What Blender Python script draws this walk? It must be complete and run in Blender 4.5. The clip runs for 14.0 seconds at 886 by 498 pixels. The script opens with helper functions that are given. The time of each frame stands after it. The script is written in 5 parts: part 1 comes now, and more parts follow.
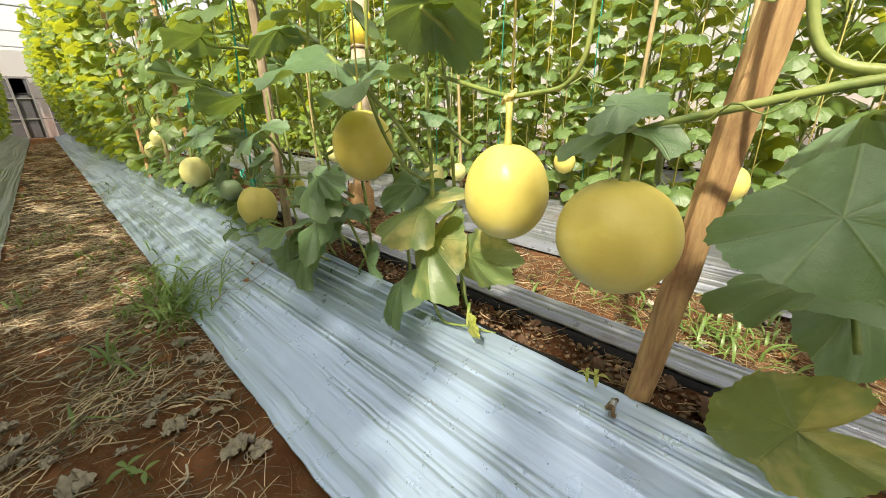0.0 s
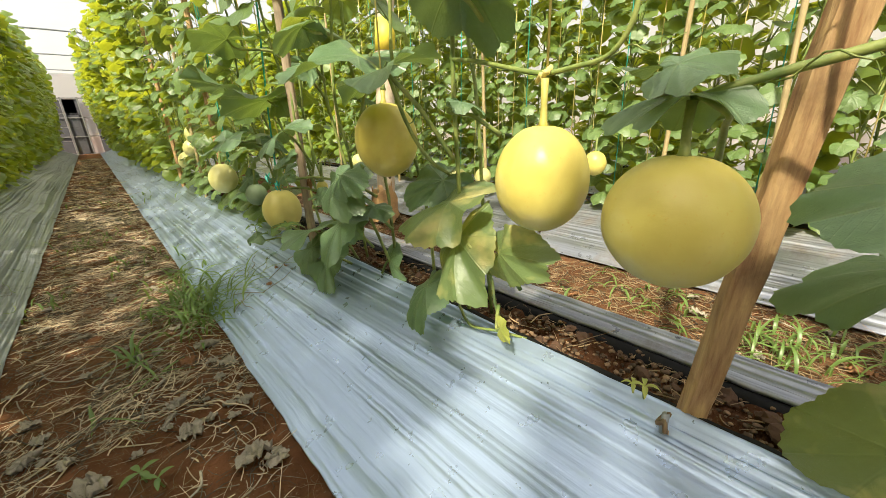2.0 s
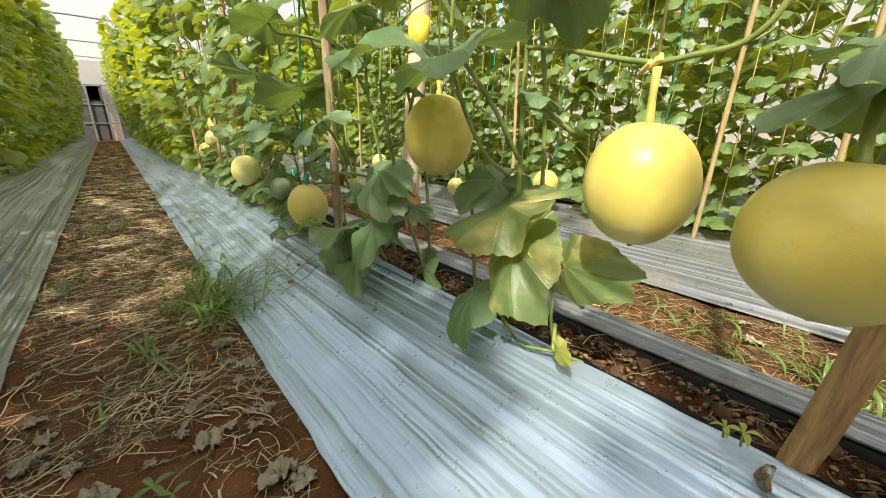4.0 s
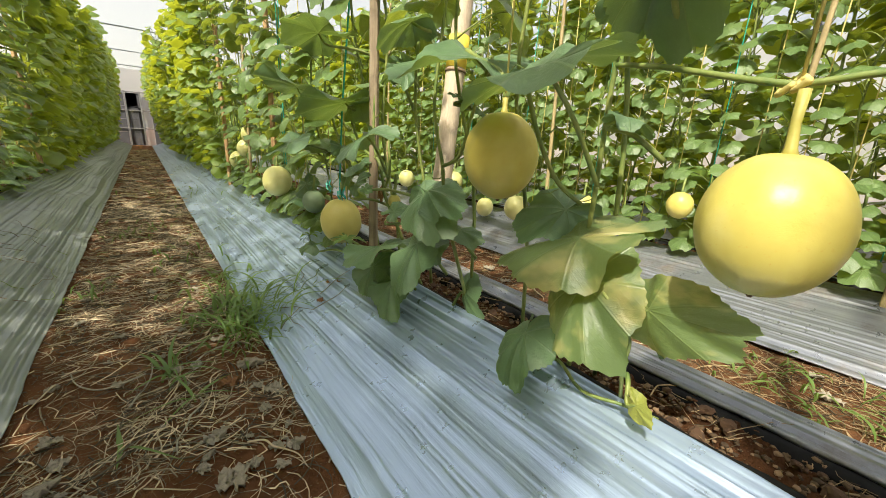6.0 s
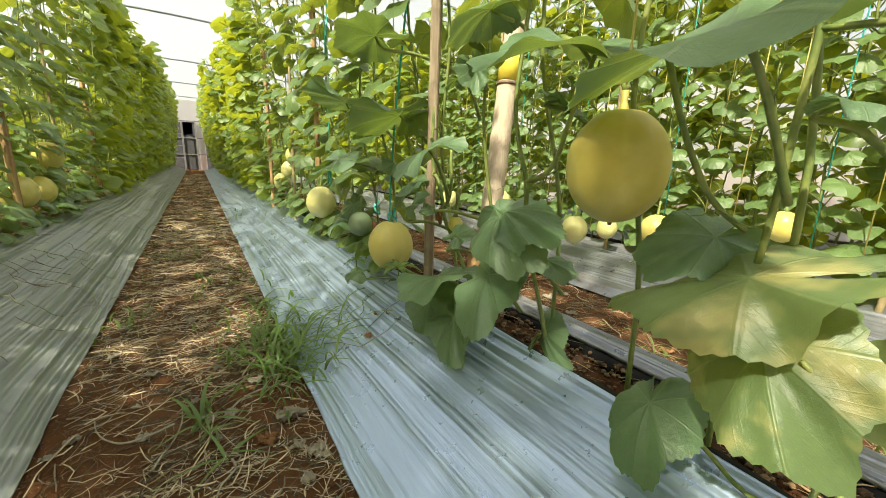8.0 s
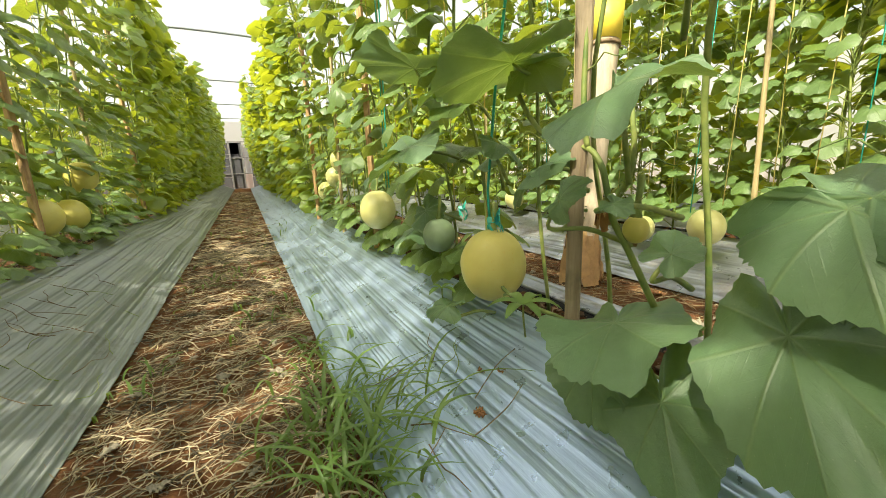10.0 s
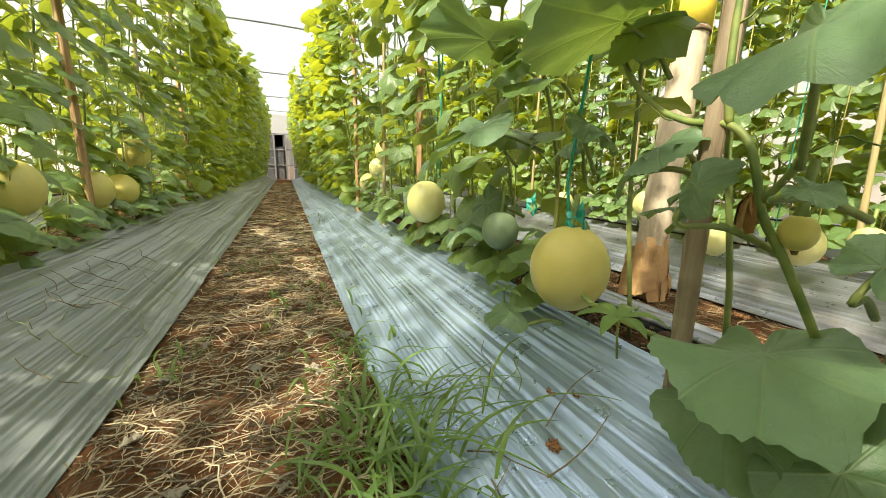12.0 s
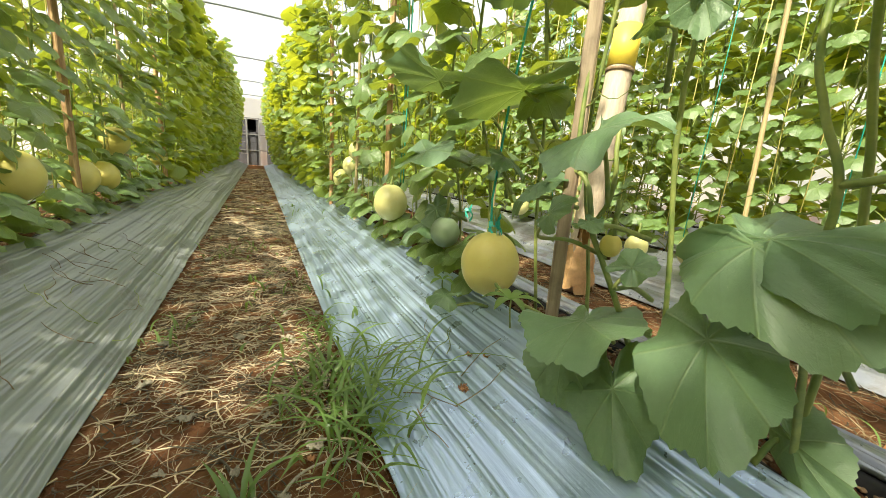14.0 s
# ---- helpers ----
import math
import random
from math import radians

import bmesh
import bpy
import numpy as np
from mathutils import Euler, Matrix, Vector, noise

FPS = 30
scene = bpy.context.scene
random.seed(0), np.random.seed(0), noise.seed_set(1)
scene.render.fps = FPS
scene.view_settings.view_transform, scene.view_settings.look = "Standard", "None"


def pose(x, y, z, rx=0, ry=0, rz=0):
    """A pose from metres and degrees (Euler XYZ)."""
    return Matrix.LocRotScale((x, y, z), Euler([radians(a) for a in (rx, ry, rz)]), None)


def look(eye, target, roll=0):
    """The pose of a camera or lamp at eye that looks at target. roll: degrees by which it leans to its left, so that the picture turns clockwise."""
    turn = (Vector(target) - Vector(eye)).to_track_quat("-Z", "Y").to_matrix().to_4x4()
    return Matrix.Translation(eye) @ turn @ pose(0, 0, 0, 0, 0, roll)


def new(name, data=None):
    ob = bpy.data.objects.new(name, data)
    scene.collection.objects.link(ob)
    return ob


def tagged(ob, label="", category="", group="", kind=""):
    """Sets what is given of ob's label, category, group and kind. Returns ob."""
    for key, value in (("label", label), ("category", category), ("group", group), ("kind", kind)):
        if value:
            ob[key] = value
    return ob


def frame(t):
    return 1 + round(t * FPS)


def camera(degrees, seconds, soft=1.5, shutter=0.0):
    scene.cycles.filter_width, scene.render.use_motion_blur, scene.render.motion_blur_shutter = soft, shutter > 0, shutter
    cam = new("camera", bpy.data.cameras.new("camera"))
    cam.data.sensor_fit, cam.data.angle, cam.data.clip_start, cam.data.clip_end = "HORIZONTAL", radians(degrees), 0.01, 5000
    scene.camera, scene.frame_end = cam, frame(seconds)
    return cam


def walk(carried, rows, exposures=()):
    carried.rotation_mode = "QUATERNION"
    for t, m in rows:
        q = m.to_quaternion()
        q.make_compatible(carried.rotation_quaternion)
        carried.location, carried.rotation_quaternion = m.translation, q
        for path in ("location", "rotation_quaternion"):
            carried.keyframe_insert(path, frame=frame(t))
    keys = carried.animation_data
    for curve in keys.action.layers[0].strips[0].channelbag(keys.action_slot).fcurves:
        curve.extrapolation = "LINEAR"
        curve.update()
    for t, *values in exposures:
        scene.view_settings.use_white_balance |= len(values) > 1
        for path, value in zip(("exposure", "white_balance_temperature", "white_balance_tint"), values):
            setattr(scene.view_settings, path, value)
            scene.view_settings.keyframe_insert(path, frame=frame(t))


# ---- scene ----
cam = camera(98.6, 14.0, soft=0.6)
PATH = [
    (0, (0.015, -0.239, 1.167), (1.33, 1.09, 0.458), -1.4),
    (0.5, (0.026, -0.239, 1.142), (1.344, 1.121, 0.501), -2.3),
    (1, (0.037, -0.236, 1.122), (1.339, 1.154, 0.51), -3.7),
    (1.5, (0.038, -0.223, 1.104), (1.341, 1.179, 0.52), -3.0),
    (2, (0.054, -0.178, 1.089), (1.296, 1.248, 0.437), -2.6),
    (2.5, (0.054, -0.114, 1.11), (1.29, 1.334, 0.499), -1.8),
    (3, (0.028, -0.036, 1.081), (1.26, 1.412, 0.461), -0.2),
    (3.2, (0.02, -0.021, 1.072), (1.262, 1.418, 0.449), 0.4),
    (5.3, (0.014, 0.131, 1.045), (1.184, 1.643, 0.455), 0.6),
    (5.5, (0.021, 0.154, 1.054), (1.196, 1.673, 0.493), 1.0),
    (6, (-0.017, 0.22, 1.05), (1.164, 1.74, 0.508), 2.8),
    (6.5, (-0.023, 0.266, 1.039), (1.152, 1.792, 0.498), 1.7),
    (7, (-0.004, 0.315, 1.042), (1.17, 1.85, 0.528), 0.3),
    (7.5, (-0.008, 0.381, 1.077), (1.12, 1.968, 0.62), 1.8),
    (8, (0.026, 0.551, 1.011), (1.076, 2.193, 0.563), 1.8),
    (8.5, (0.093, 0.764, 0.982), (1.073, 2.461, 0.582), -1.3),
    (9, (0.118, 1.013, 0.948), (1.01, 2.762, 0.564), -2.8),
    (11.3, (0.095, 1.548, 0.824), (0.961, 3.287, 0.345), -1.2),
    (11.5, (0.122, 1.569, 0.805), (0.967, 3.321, 0.34), -0.5),
    (12, (0.075, 1.582, 0.838), (0.813, 3.395, 0.43), 1.0),
    (12.5, (0.024, 1.573, 0.873), (0.692, 3.416, 0.476), 0.9),
    (13, (-0.026, 1.552, 0.909), (0.646, 3.393, 0.508), 2.4),
    (13.5, (-0.033, 1.393, 0.896), (0.704, 3.196, 0.446), 4.4),
    (14, (0.018, 1.176, 0.944), (0.879, 2.927, 0.508), 4.0),
]
walk(cam, [(t, look(eye, target, roll)) for t, eye, target, roll in PATH], [(0, 1.10, 6700, 7), (3, 1.02, 6700, 6), (6.5, 0.88, 6450, 6), (9, 1.20, 6800, 0), (11.5, 1.30, 6700, 1), (14, 1.36, 6650, 2)])

# ---------------------------------------------------------------- light
SUN_FROM = Vector((-0.62, -0.30, 0.80)).normalized()
world = bpy.data.worlds.new("sky_world")
scene.world = world
world.use_nodes = True
wn = world.node_tree
sky = wn.nodes.new("ShaderNodeTexSky")
sky.sky_type = "NISHITA"
sky.sun_disc = False
sky.sun_elevation = math.asin(SUN_FROM.z)
sky.sun_rotation = math.atan2(SUN_FROM.x, SUN_FROM.y)
sky.air_density, sky.dust_density = 1.0, 7.0
wn.links.new(sky.outputs[0], wn.nodes["Background"].inputs[0])
wn.nodes["Background"].inputs[1].default_value = 0.075
sun_data = bpy.data.lights.new("sun", "SUN")
sun_data.energy, sun_data.angle, sun_data.color = 5.0, radians(1.8), (1.0, 0.90, 0.70)
sun = new("sun", sun_data)
sun.matrix_world = look(SUN_FROM * 20, (0, 0, 0))

# ---------------------------------------------------------------- materials


class Mat:
    """A node material with short ways to add nodes."""

    def __init__(self, name, rough=0.6, metal=0.0):
        self.m = bpy.data.materials.new(name)
        self.m.use_nodes = True
        self.t = self.m.node_tree
        self.b = self.t.nodes["Principled BSDF"]
        self.out = self.t.nodes["Material Output"]
        self.b.inputs["Roughness"].default_value = rough
        self.b.inputs["Metallic"].default_value = metal

    def node(self, kind, **inputs):
        n = self.t.nodes.new("ShaderNode" + kind)
        for k, v in inputs.items():
            self.put(n.inputs[k.replace("_", " ")], v)
        return n

    def put(self, socket, v):
        if isinstance(v, bpy.types.NodeSocket):
            self.t.links.new(v, socket)
        else:
            socket.default_value = v

    def math(self, op, a, b=0.0, c=0.0):
        n = self.t.nodes.new("ShaderNodeMath")
        n.operation = op
        for s, v in zip(n.inputs, (a, b, c)):
            self.put(s, v)
        return n.outputs[0]

    def coords(self, which="Object", scale=(1, 1, 1)):
        n = self.t.nodes.new("ShaderNodeTexCoord")
        m = self.t.nodes.new("ShaderNodeMapping")
        m.inputs["Scale"].default_value = scale
        self.t.links.new(n.outputs[which], m.inputs[0])
        return m.outputs[0]

    def noise(self, vec, scale, detail=4.0, rough=0.6):
        return self.node("TexNoise", Vector=vec, Scale=scale, Detail=detail, Roughness=rough).outputs[0]

    def ramp(self, fac, *stops):
        n = self.node("ValToRGB", Fac=fac)
        r = n.color_ramp
        while len(r.elements) < len(stops):
            r.elements.new(0.5)
        for e, (p, c) in zip(r.elements, stops):
            e.position, e.color = p, (*c, 1)
        return n.outputs[0]

    def mix(self, fac, a, b, blend="MIX"):
        n = self.t.nodes.new("ShaderNodeMix")
        n.data_type, n.blend_type = "RGBA", blend
        self.put(n.inputs[0], fac)
        for s, v in ((n.inputs[6], a), (n.inputs[7], b)):
            self.put(s, (*v, 1) if isinstance(v, tuple) else v)
        return n.outputs[2]

    def bump(self, height, strength=0.4, distance=0.01):
        n = self.node("Bump", Height=height, Strength=strength, Distance=distance)
        self.put(self.b.inputs["Normal"], n.outputs[0])
        return n.outputs[0]

    def colour(self, c):
        self.put(self.b.inputs["Base Color"], (*c, 1) if isinstance(c, tuple) else c)
        return self.m


def random_of(k):
    return k.node("ObjectInfo").outputs["Random"]


def leaf_material(name, dark, light, see, through_share, veins=True, withered=False):
    k = Mat(name, 0.38)
    uv = k.coords("UV")
    vec = k.coords("Object")
    rnd = k.math("MULTIPLY_ADD", random_of(k), 0.6, k.math("MULTIPLY", k.node("NewGeometry").outputs["Random Per Island"], 0.4))
    patch = k.noise(vec, 9.0, 3.0)
    base = k.mix(rnd, dark, light)
    base = k.mix(k.math("MULTIPLY", patch, 0.55), base, tuple(c * 1.5 for c in light))
    height = k.math("ADD", k.noise(uv, 22.0, 5.0, 0.7), k.math("MULTIPLY", k.noise(uv, 7.0, 2.0), 1.6))
    if veins:
        sep = k.node("SeparateXYZ", Vector=uv)
        px = k.math("SUBTRACT", sep.outputs[0], 0.5)
        py = k.math("SUBTRACT", sep.outputs[1], 0.5)
        ang = k.math("ABSOLUTE", k.math("ARCTAN2", px, py))
        r = k.math("SQRT", k.math("ADD", k.math("MULTIPLY", px, px), k.math("MULTIPLY", py, py)))
        near = k.math("MULTIPLY", k.math("SINE", k.math("PINGPONG", ang, 0.36)), r)
        side = k.math("ABSOLUTE", k.math("SINE", k.math("MULTIPLY", k.math("ADD", r, k.math("MULTIPLY", near, -1.3)), 60.0)))
        main = k.node("MapRange", Value=near, From_Min=0.002, From_Max=0.010, To_Min=1.0, To_Max=0.0).outputs[0]
        small = k.node("MapRange", Value=side, From_Min=0.0, From_Max=0.25, To_Min=0.16, To_Max=0.0).outputs[0]
        vein = k.math("MAXIMUM", main, small)
        base = k.mix(k.math("MULTIPLY", vein, 0.20), base, (0.30, 0.36, 0.15))
        height = k.math("SUBTRACT", k.math("MULTIPLY", height, 0.6), k.math("MULTIPLY", vein, 0.45))
    if withered:
        faded = k.node("MapRange", Value=k.noise(vec, 2.1, 3.0), From_Min=0.50, From_Max=0.62).outputs[0]
        base = k.mix(k.math("MULTIPLY", faded, 0.85), base, k.mix(k.noise(vec, 14.0, 4.0), (0.50, 0.48, 0.16), (0.46, 0.40, 0.20)))
    spots = k.node("MapRange", Value=k.noise(vec, 70.0, 2.0), From_Min=0.70, From_Max=0.76).outputs[0]
    base = k.mix(k.math("MULTIPLY", spots, 0.5), base, (0.42, 0.44, 0.30))
    nrm = k.bump(height, 0.38, 0.010)
    k.colour(base)
    k.b.inputs["Specular IOR Level"].default_value = 0.75
    k.b.inputs["Sheen Weight"].default_value = 0.04
    k.b.inputs["Sheen Roughness"].default_value = 0.45
    k.b.inputs["Sheen Tint"].default_value = (0.75, 0.88, 0.85, 1)
    tr = k.node("BsdfTranslucent", Normal=nrm)
    k.put(tr.inputs[0], k.mix(0.75, base, see))
    mixer = k.node("MixShader", Fac=through_share)
    k.t.links.new(k.b.outputs[0], mixer.inputs[1])
    k.t.links.new(tr.outputs[0], mixer.inputs[2])
    k.t.links.new(mixer.outputs[0], k.out.inputs[0])
    return k.m


LEAF = leaf_material("melon_leaf", (0.052, 0.122, 0.054), (0.150, 0.238, 0.128), (0.34, 0.46, 0.030), 0.25)
LEAF_ROW = leaf_material("melon_leaf_row", (0.020, 0.062, 0.018), (0.145, 0.230, 0.078), (0.56, 0.62, 0.030), 0.30)
LEAF_FAR = leaf_material("melon_leaf_far", (0.036, 0.092, 0.020), (0.185, 0.275, 0.060), (0.70, 0.72, 0.030), 0.42, False)
LEAF_SICK = leaf_material("fading_leaf", (0.080, 0.140, 0.060), (0.150, 0.215, 0.085), (0.52, 0.54, 0.05), 0.36, True, True)
LEAF_PALE = leaf_material("young_leaf", (0.25, 0.29, 0.06), (0.36, 0.38, 0.09), (0.55, 0.54, 0.08), 0.36)
GRASS = leaf_material("grass_blade", (0.055, 0.13, 0.030), (0.15, 0.24, 0.060), (0.40, 0.50, 0.05), 0.32, False)


def stem_material(name="green_stem", a=(0.11, 0.18, 0.045), b=(0.31, 0.34, 0.10)):
    k = Mat(name, 0.5)
    v = k.coords("Object")
    c = k.ramp(k.noise(v, 14.0, 4.0), (0.3, a), (0.7, b))
    k.bump(k.noise(v, 160.0, 2.0), 0.3, 0.002)
    return k.colour(c)


def fruit_material(name="melon_rind", a=(0.57, 0.45, 0.085), b=(0.65, 0.55, 0.135), c3=(0.70, 0.63, 0.25)):
    k = Mat(name, 0.36)
    v = k.coords("Object")
    big = k.noise(v, 7.0, 3.0)
    c = k.ramp(big, (0.25, a), (0.55, b), (0.8, c3))
    c = k.mix(k.math("MULTIPLY", random_of(k), 0.45), c, (0.60, 0.56, 0.22))
    fine = k.noise(v, 95.0, 3.0, 0.7)
    c = k.mix(k.node("MapRange", Value=fine, From_Min=0.62, From_Max=0.75).outputs[0], c, (0.62, 0.46, 0.10))
    scars = k.node("MapRange", Value=k.noise(v, 26.0, 5.0, 0.75), From_Min=0.66, From_Max=0.72).outputs[0]
    c = k.mix(k.math("MULTIPLY", scars, 0.35), c, (0.50, 0.40, 0.14))
    k.bump(k.math("ADD", k.math("MULTIPLY", big, 1.2), k.math("MULTIPLY", k.noise(v, 30.0, 5.0, 0.6), 0.4)), 0.26, 0.012)
    k.b.inputs["Specular IOR Level"].default_value = 0.4
    k.b.inputs["Subsurface Weight"].default_value = 0.0
    return k.colour(c)


def wood_material(name, a, b, rough=0.65, grain=(40, 40, 3)):
    k = Mat(name, rough)
    v = k.coords("Object", grain)
    n = k.noise(v, 1.0, 6.0, 0.65)
    c = k.ramp(n, (0.3, a), (0.7, b))
    w = k.coords("Object")
    c = k.mix(k.node("MapRange", Value=k.noise(w, 5.0, 5.0), From_Min=0.55, From_Max=0.80).outputs[0], c, tuple(x * 0.5 for x in a))
    k.bump(n, 0.9, 0.006)
    return k.colour(c)


def mulch_material(name, base, dirt, amount, metal, rough):
    k = Mat(name, rough, metal)
    v = k.coords("Object")
    streak = k.noise(k.coords("Object", (26, 0.8, 26)), 1.0, 4.0)
    c = k.mix(k.math("MULTIPLY", streak, 0.5), base, tuple(x * 0.72 for x in base))
    soil = k.node("MapRange", Value=k.noise(v, 2.6, 8.0, 0.72), From_Min=1 - amount, From_Max=1.12 - amount * 0.8).outputs[0]
    c = k.mix(soil, c, dirt)
    specks = k.node("MapRange", Value=k.noise(v, 60.0, 2.0), From_Min=0.70, From_Max=0.74).outputs[0]
    c = k.mix(k.math("MULTIPLY", specks, 0.08), c, dirt)
    k.put(k.b.inputs["Metallic"], k.math("MULTIPLY", k.math("SUBTRACT", 1.0, soil), metal))
    k.put(k.b.inputs["Roughness"], k.math("MULTIPLY_ADD", soil, 0.35, k.math("MULTIPLY_ADD", k.noise(v, 12.0, 4.0), 0.2, rough - 0.1)))
    k.bump(k.math("ADD", k.noise(k.coords("Object", (70, 4, 70)), 1.0, 3.0), k.math("MULTIPLY", k.noise(v, 45.0, 4.0), 0.15)), 0.22, 0.005)
    return k.colour(c)


def soil_material(name, a, b, c3):
    k = Mat(name, 0.95)
    v = k.coords("Object")
    n = k.noise(v, 3.0, 8.0, 0.7)
    c = k.ramp(n, (0.3, a), (0.52, b), (0.75, c3))
    f = k.noise(v, 48.0, 6.0, 0.7)
    c = k.mix(k.math("MULTIPLY", f, 0.5), c, tuple(x * 0.35 for x in a))
    bits = k.node("MapRange", Value=k.noise(v, 85.0, 2.0), From_Min=0.66, From_Max=0.72).outputs[0]
    c = k.mix(k.math("MULTIPLY", bits, 0.6), c, (0.34, 0.27, 0.17))
    k.bump(k.math("ADD", k.math("MULTIPLY", n, 1.5), f), 0.9, 0.03)
    k.b.inputs["Specular IOR Level"].default_value = 0.15
    return k.colour(c)


def plain(name, c, rough=0.6, metal=0.0, vary=0.25, scale=20.0, island=0.3):
    k = Mat(name, rough, metal)
    v = k.coords("Object")
    n = k.noise(v, scale, 5.0)
    k.bump(n, 0.3, 0.004)
    r = k.math("ADD", k.math("MULTIPLY", n, 1 - island), k.math("MULTIPLY", k.node("NewGeometry").outputs["Random Per Island"], island))
    return k.colour(k.ramp(r, (0.25, tuple(x * (1 - vary) for x in c)), (0.75, tuple(min(1, x * (1 + vary)) for x in c))))


def film_material(name="greenhouse_film", through_share=0.28, white=False):
    """Milky greenhouse sheet: part of the light goes straight through, the rest is scattered."""
    k = Mat(name)
    tr = k.node("BsdfTransparent")
    tr.inputs[0].default_value = (0.97, 0.98, 1.0, 1)
    df = k.node("BsdfTranslucent")
    df.inputs[0].default_value = (0.96, 0.97, 0.98, 1)
    mixer = k.node("MixShader", Fac=through_share)
    k.t.links.new(tr.outputs[0], mixer.inputs[1])
    body = df
    if white:
        body = k.node("MixShader", Fac=0.5)
        wd = k.node("BsdfDiffuse")
        wd.inputs[0].default_value = (0.93, 0.94, 0.95, 1)
        k.t.links.new(df.outputs[0], body.inputs[1])
        k.t.links.new(wd.outputs[0], body.inputs[2])
    k.t.links.new(body.outputs[0], mixer.inputs[2])
    k.t.links.new(mixer.outputs[0], k.out.inputs[0])
    return k.m


STEM = stem_material()
STEM_GOLD = stem_material("golden_stem", (0.34, 0.32, 0.07), (0.52, 0.45, 0.13))
RIND = fruit_material()
RIND_PALE = fruit_material("pale_melon_rind", (0.50, 0.49, 0.17), (0.62, 0.60, 0.27), (0.70, 0.69, 0.40))
GREEN_RIND = plain("unripe_rind", (0.20, 0.27, 0.16), 0.5, 0.0, 0.2, 14)
WOOD = wood_material("weathered_stake", (0.22, 0.105, 0.045), (0.60, 0.41, 0.20))
BARK = wood_material("rough_post", (0.44, 0.34, 0.25), (0.70, 0.59, 0.45), 0.7, (30, 30, 6))
STAKE_THIN = wood_material("thin_stake", (0.10, 0.06, 0.035), (0.26, 0.18, 0.10))
STAKE_GREY = wood_material("greyed_stake", (0.20, 0.14, 0.09), (0.42, 0.34, 0.24))
BAMBOO = wood_material("bamboo", (0.30, 0.23, 0.11), (0.48, 0.38, 0.20), 0.5, (60, 60, 3))
SILVER = mulch_material("silver_mulch_film", (0.43, 0.545, 0.74), (0.36, 0.36, 0.36), 0.03, 0.66, 0.30)
SILVER_OLD = mulch_material("dusty_mulch_film", (0.285, 0.31, 0.315), (0.15, 0.14, 0.11), 0.44, 0.42, 0.36)
# dirtier silver film whose darker base also holds the shade under the rows
SILVER_EDGE = mulch_material("weathered_shaded_mulch_film", (0.313, 0.334, 0.388), (0.13, 0.10, 0.07), 0.50, 0.65, 0.30)
BLACK = plain("black_film", (0.010, 0.010, 0.011), 0.7, 0.0, 0.5, 30)
BLACK.node_tree.nodes["Principled BSDF"].inputs["Specular IOR Level"].default_value = 0.12
SOIL = soil_material("red_soil", (0.135, 0.056, 0.026), (0.25, 0.112, 0.052), (0.36, 0.20, 0.105))
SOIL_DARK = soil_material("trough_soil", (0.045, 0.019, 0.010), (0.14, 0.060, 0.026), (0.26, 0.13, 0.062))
STRAW = plain("dry_straw", (0.44, 0.36, 0.25), 0.8, 0.0, 0.8, 9, 0.75)
STRAW_BROWN = plain("brown_straw", (0.26, 0.185, 0.105), 0.85, 0.0, 0.75, 9, 0.75)
CHAFF = plain("fine_chaff", (0.24, 0.17, 0.095), 0.9, 0.0, 0.6, 9)
DRY = plain("dry_leaf", (0.34, 0.30, 0.235), 0.85, 0.0, 0.6, 60)
DRY_BROWN = plain("brown_dry_leaf", (0.27, 0.13, 0.055), 0.8, 0.0, 0.4, 25)
PAPER = plain("dry_husk", (0.46, 0.28, 0.13), 0.8, 0.0, 0.3, 25)
STONE = plain("gravel", (0.07, 0.038, 0.022), 0.95, 0.0, 0.4, 30)
GRIT = plain("tan_grit", (0.15, 0.095, 0.055), 0.95, 0.0, 0.6, 30, 0.7)
PIPE = plain("galvanised_pipe", (0.30, 0.32, 0.34), 0.4, 0.8, 0.2, 30)
TWINE = plain("white_twine", (0.66, 0.55, 0.20), 0.7, 0.0, 0.15, 60)
TEAL = plain("teal_string", (0.03, 0.36, 0.29), 0.45, 0.0, 0.2, 60)
YELLOW = plain("yellow_tape", (0.82, 0.63, 0.08), 0.5, 0.0, 0.12, 30)
WALL = plain("grey_end_wall", (0.10, 0.097, 0.115), 0.8, 0.0, 0.2, 4)
DOORWAY_DARK = plain("dark_doorway", (0.055, 0.05, 0.055), 0.7, 0.0, 0.3, 6)
WHITE = plain("pale_wood", (0.24, 0.235, 0.245), 0.5, 0.0, 0.1, 8)
FILM = film_material()
FILM_SIDE = film_material("greenhouse_side_sheet", 0.75, True)

# ---------------------------------------------------------------- mesh helpers


def mesh_of(name, verts, faces, material, smooth=True, uvs=None):
    me = bpy.data.meshes.new(name)
    me.from_pydata([tuple(v) for v in verts], [], faces)
    if uvs is not None:
        lay = me.uv_layers.new(name="UVMap")
        for lp in me.loops:
            lay.data[lp.index].uv = uvs[lp.vertex_index]
    me.materials.append(material)
    if smooth:
        me.shade_smooth()
    me.update()
    return me


def put(name, me, parent=None, m=None, label=""):
    ob = new(name, me)
    if parent is not None:
        ob.parent = parent
    if m is not None:
        ob.matrix_basis = m
    if label:
        ob["label"] = label
    return ob


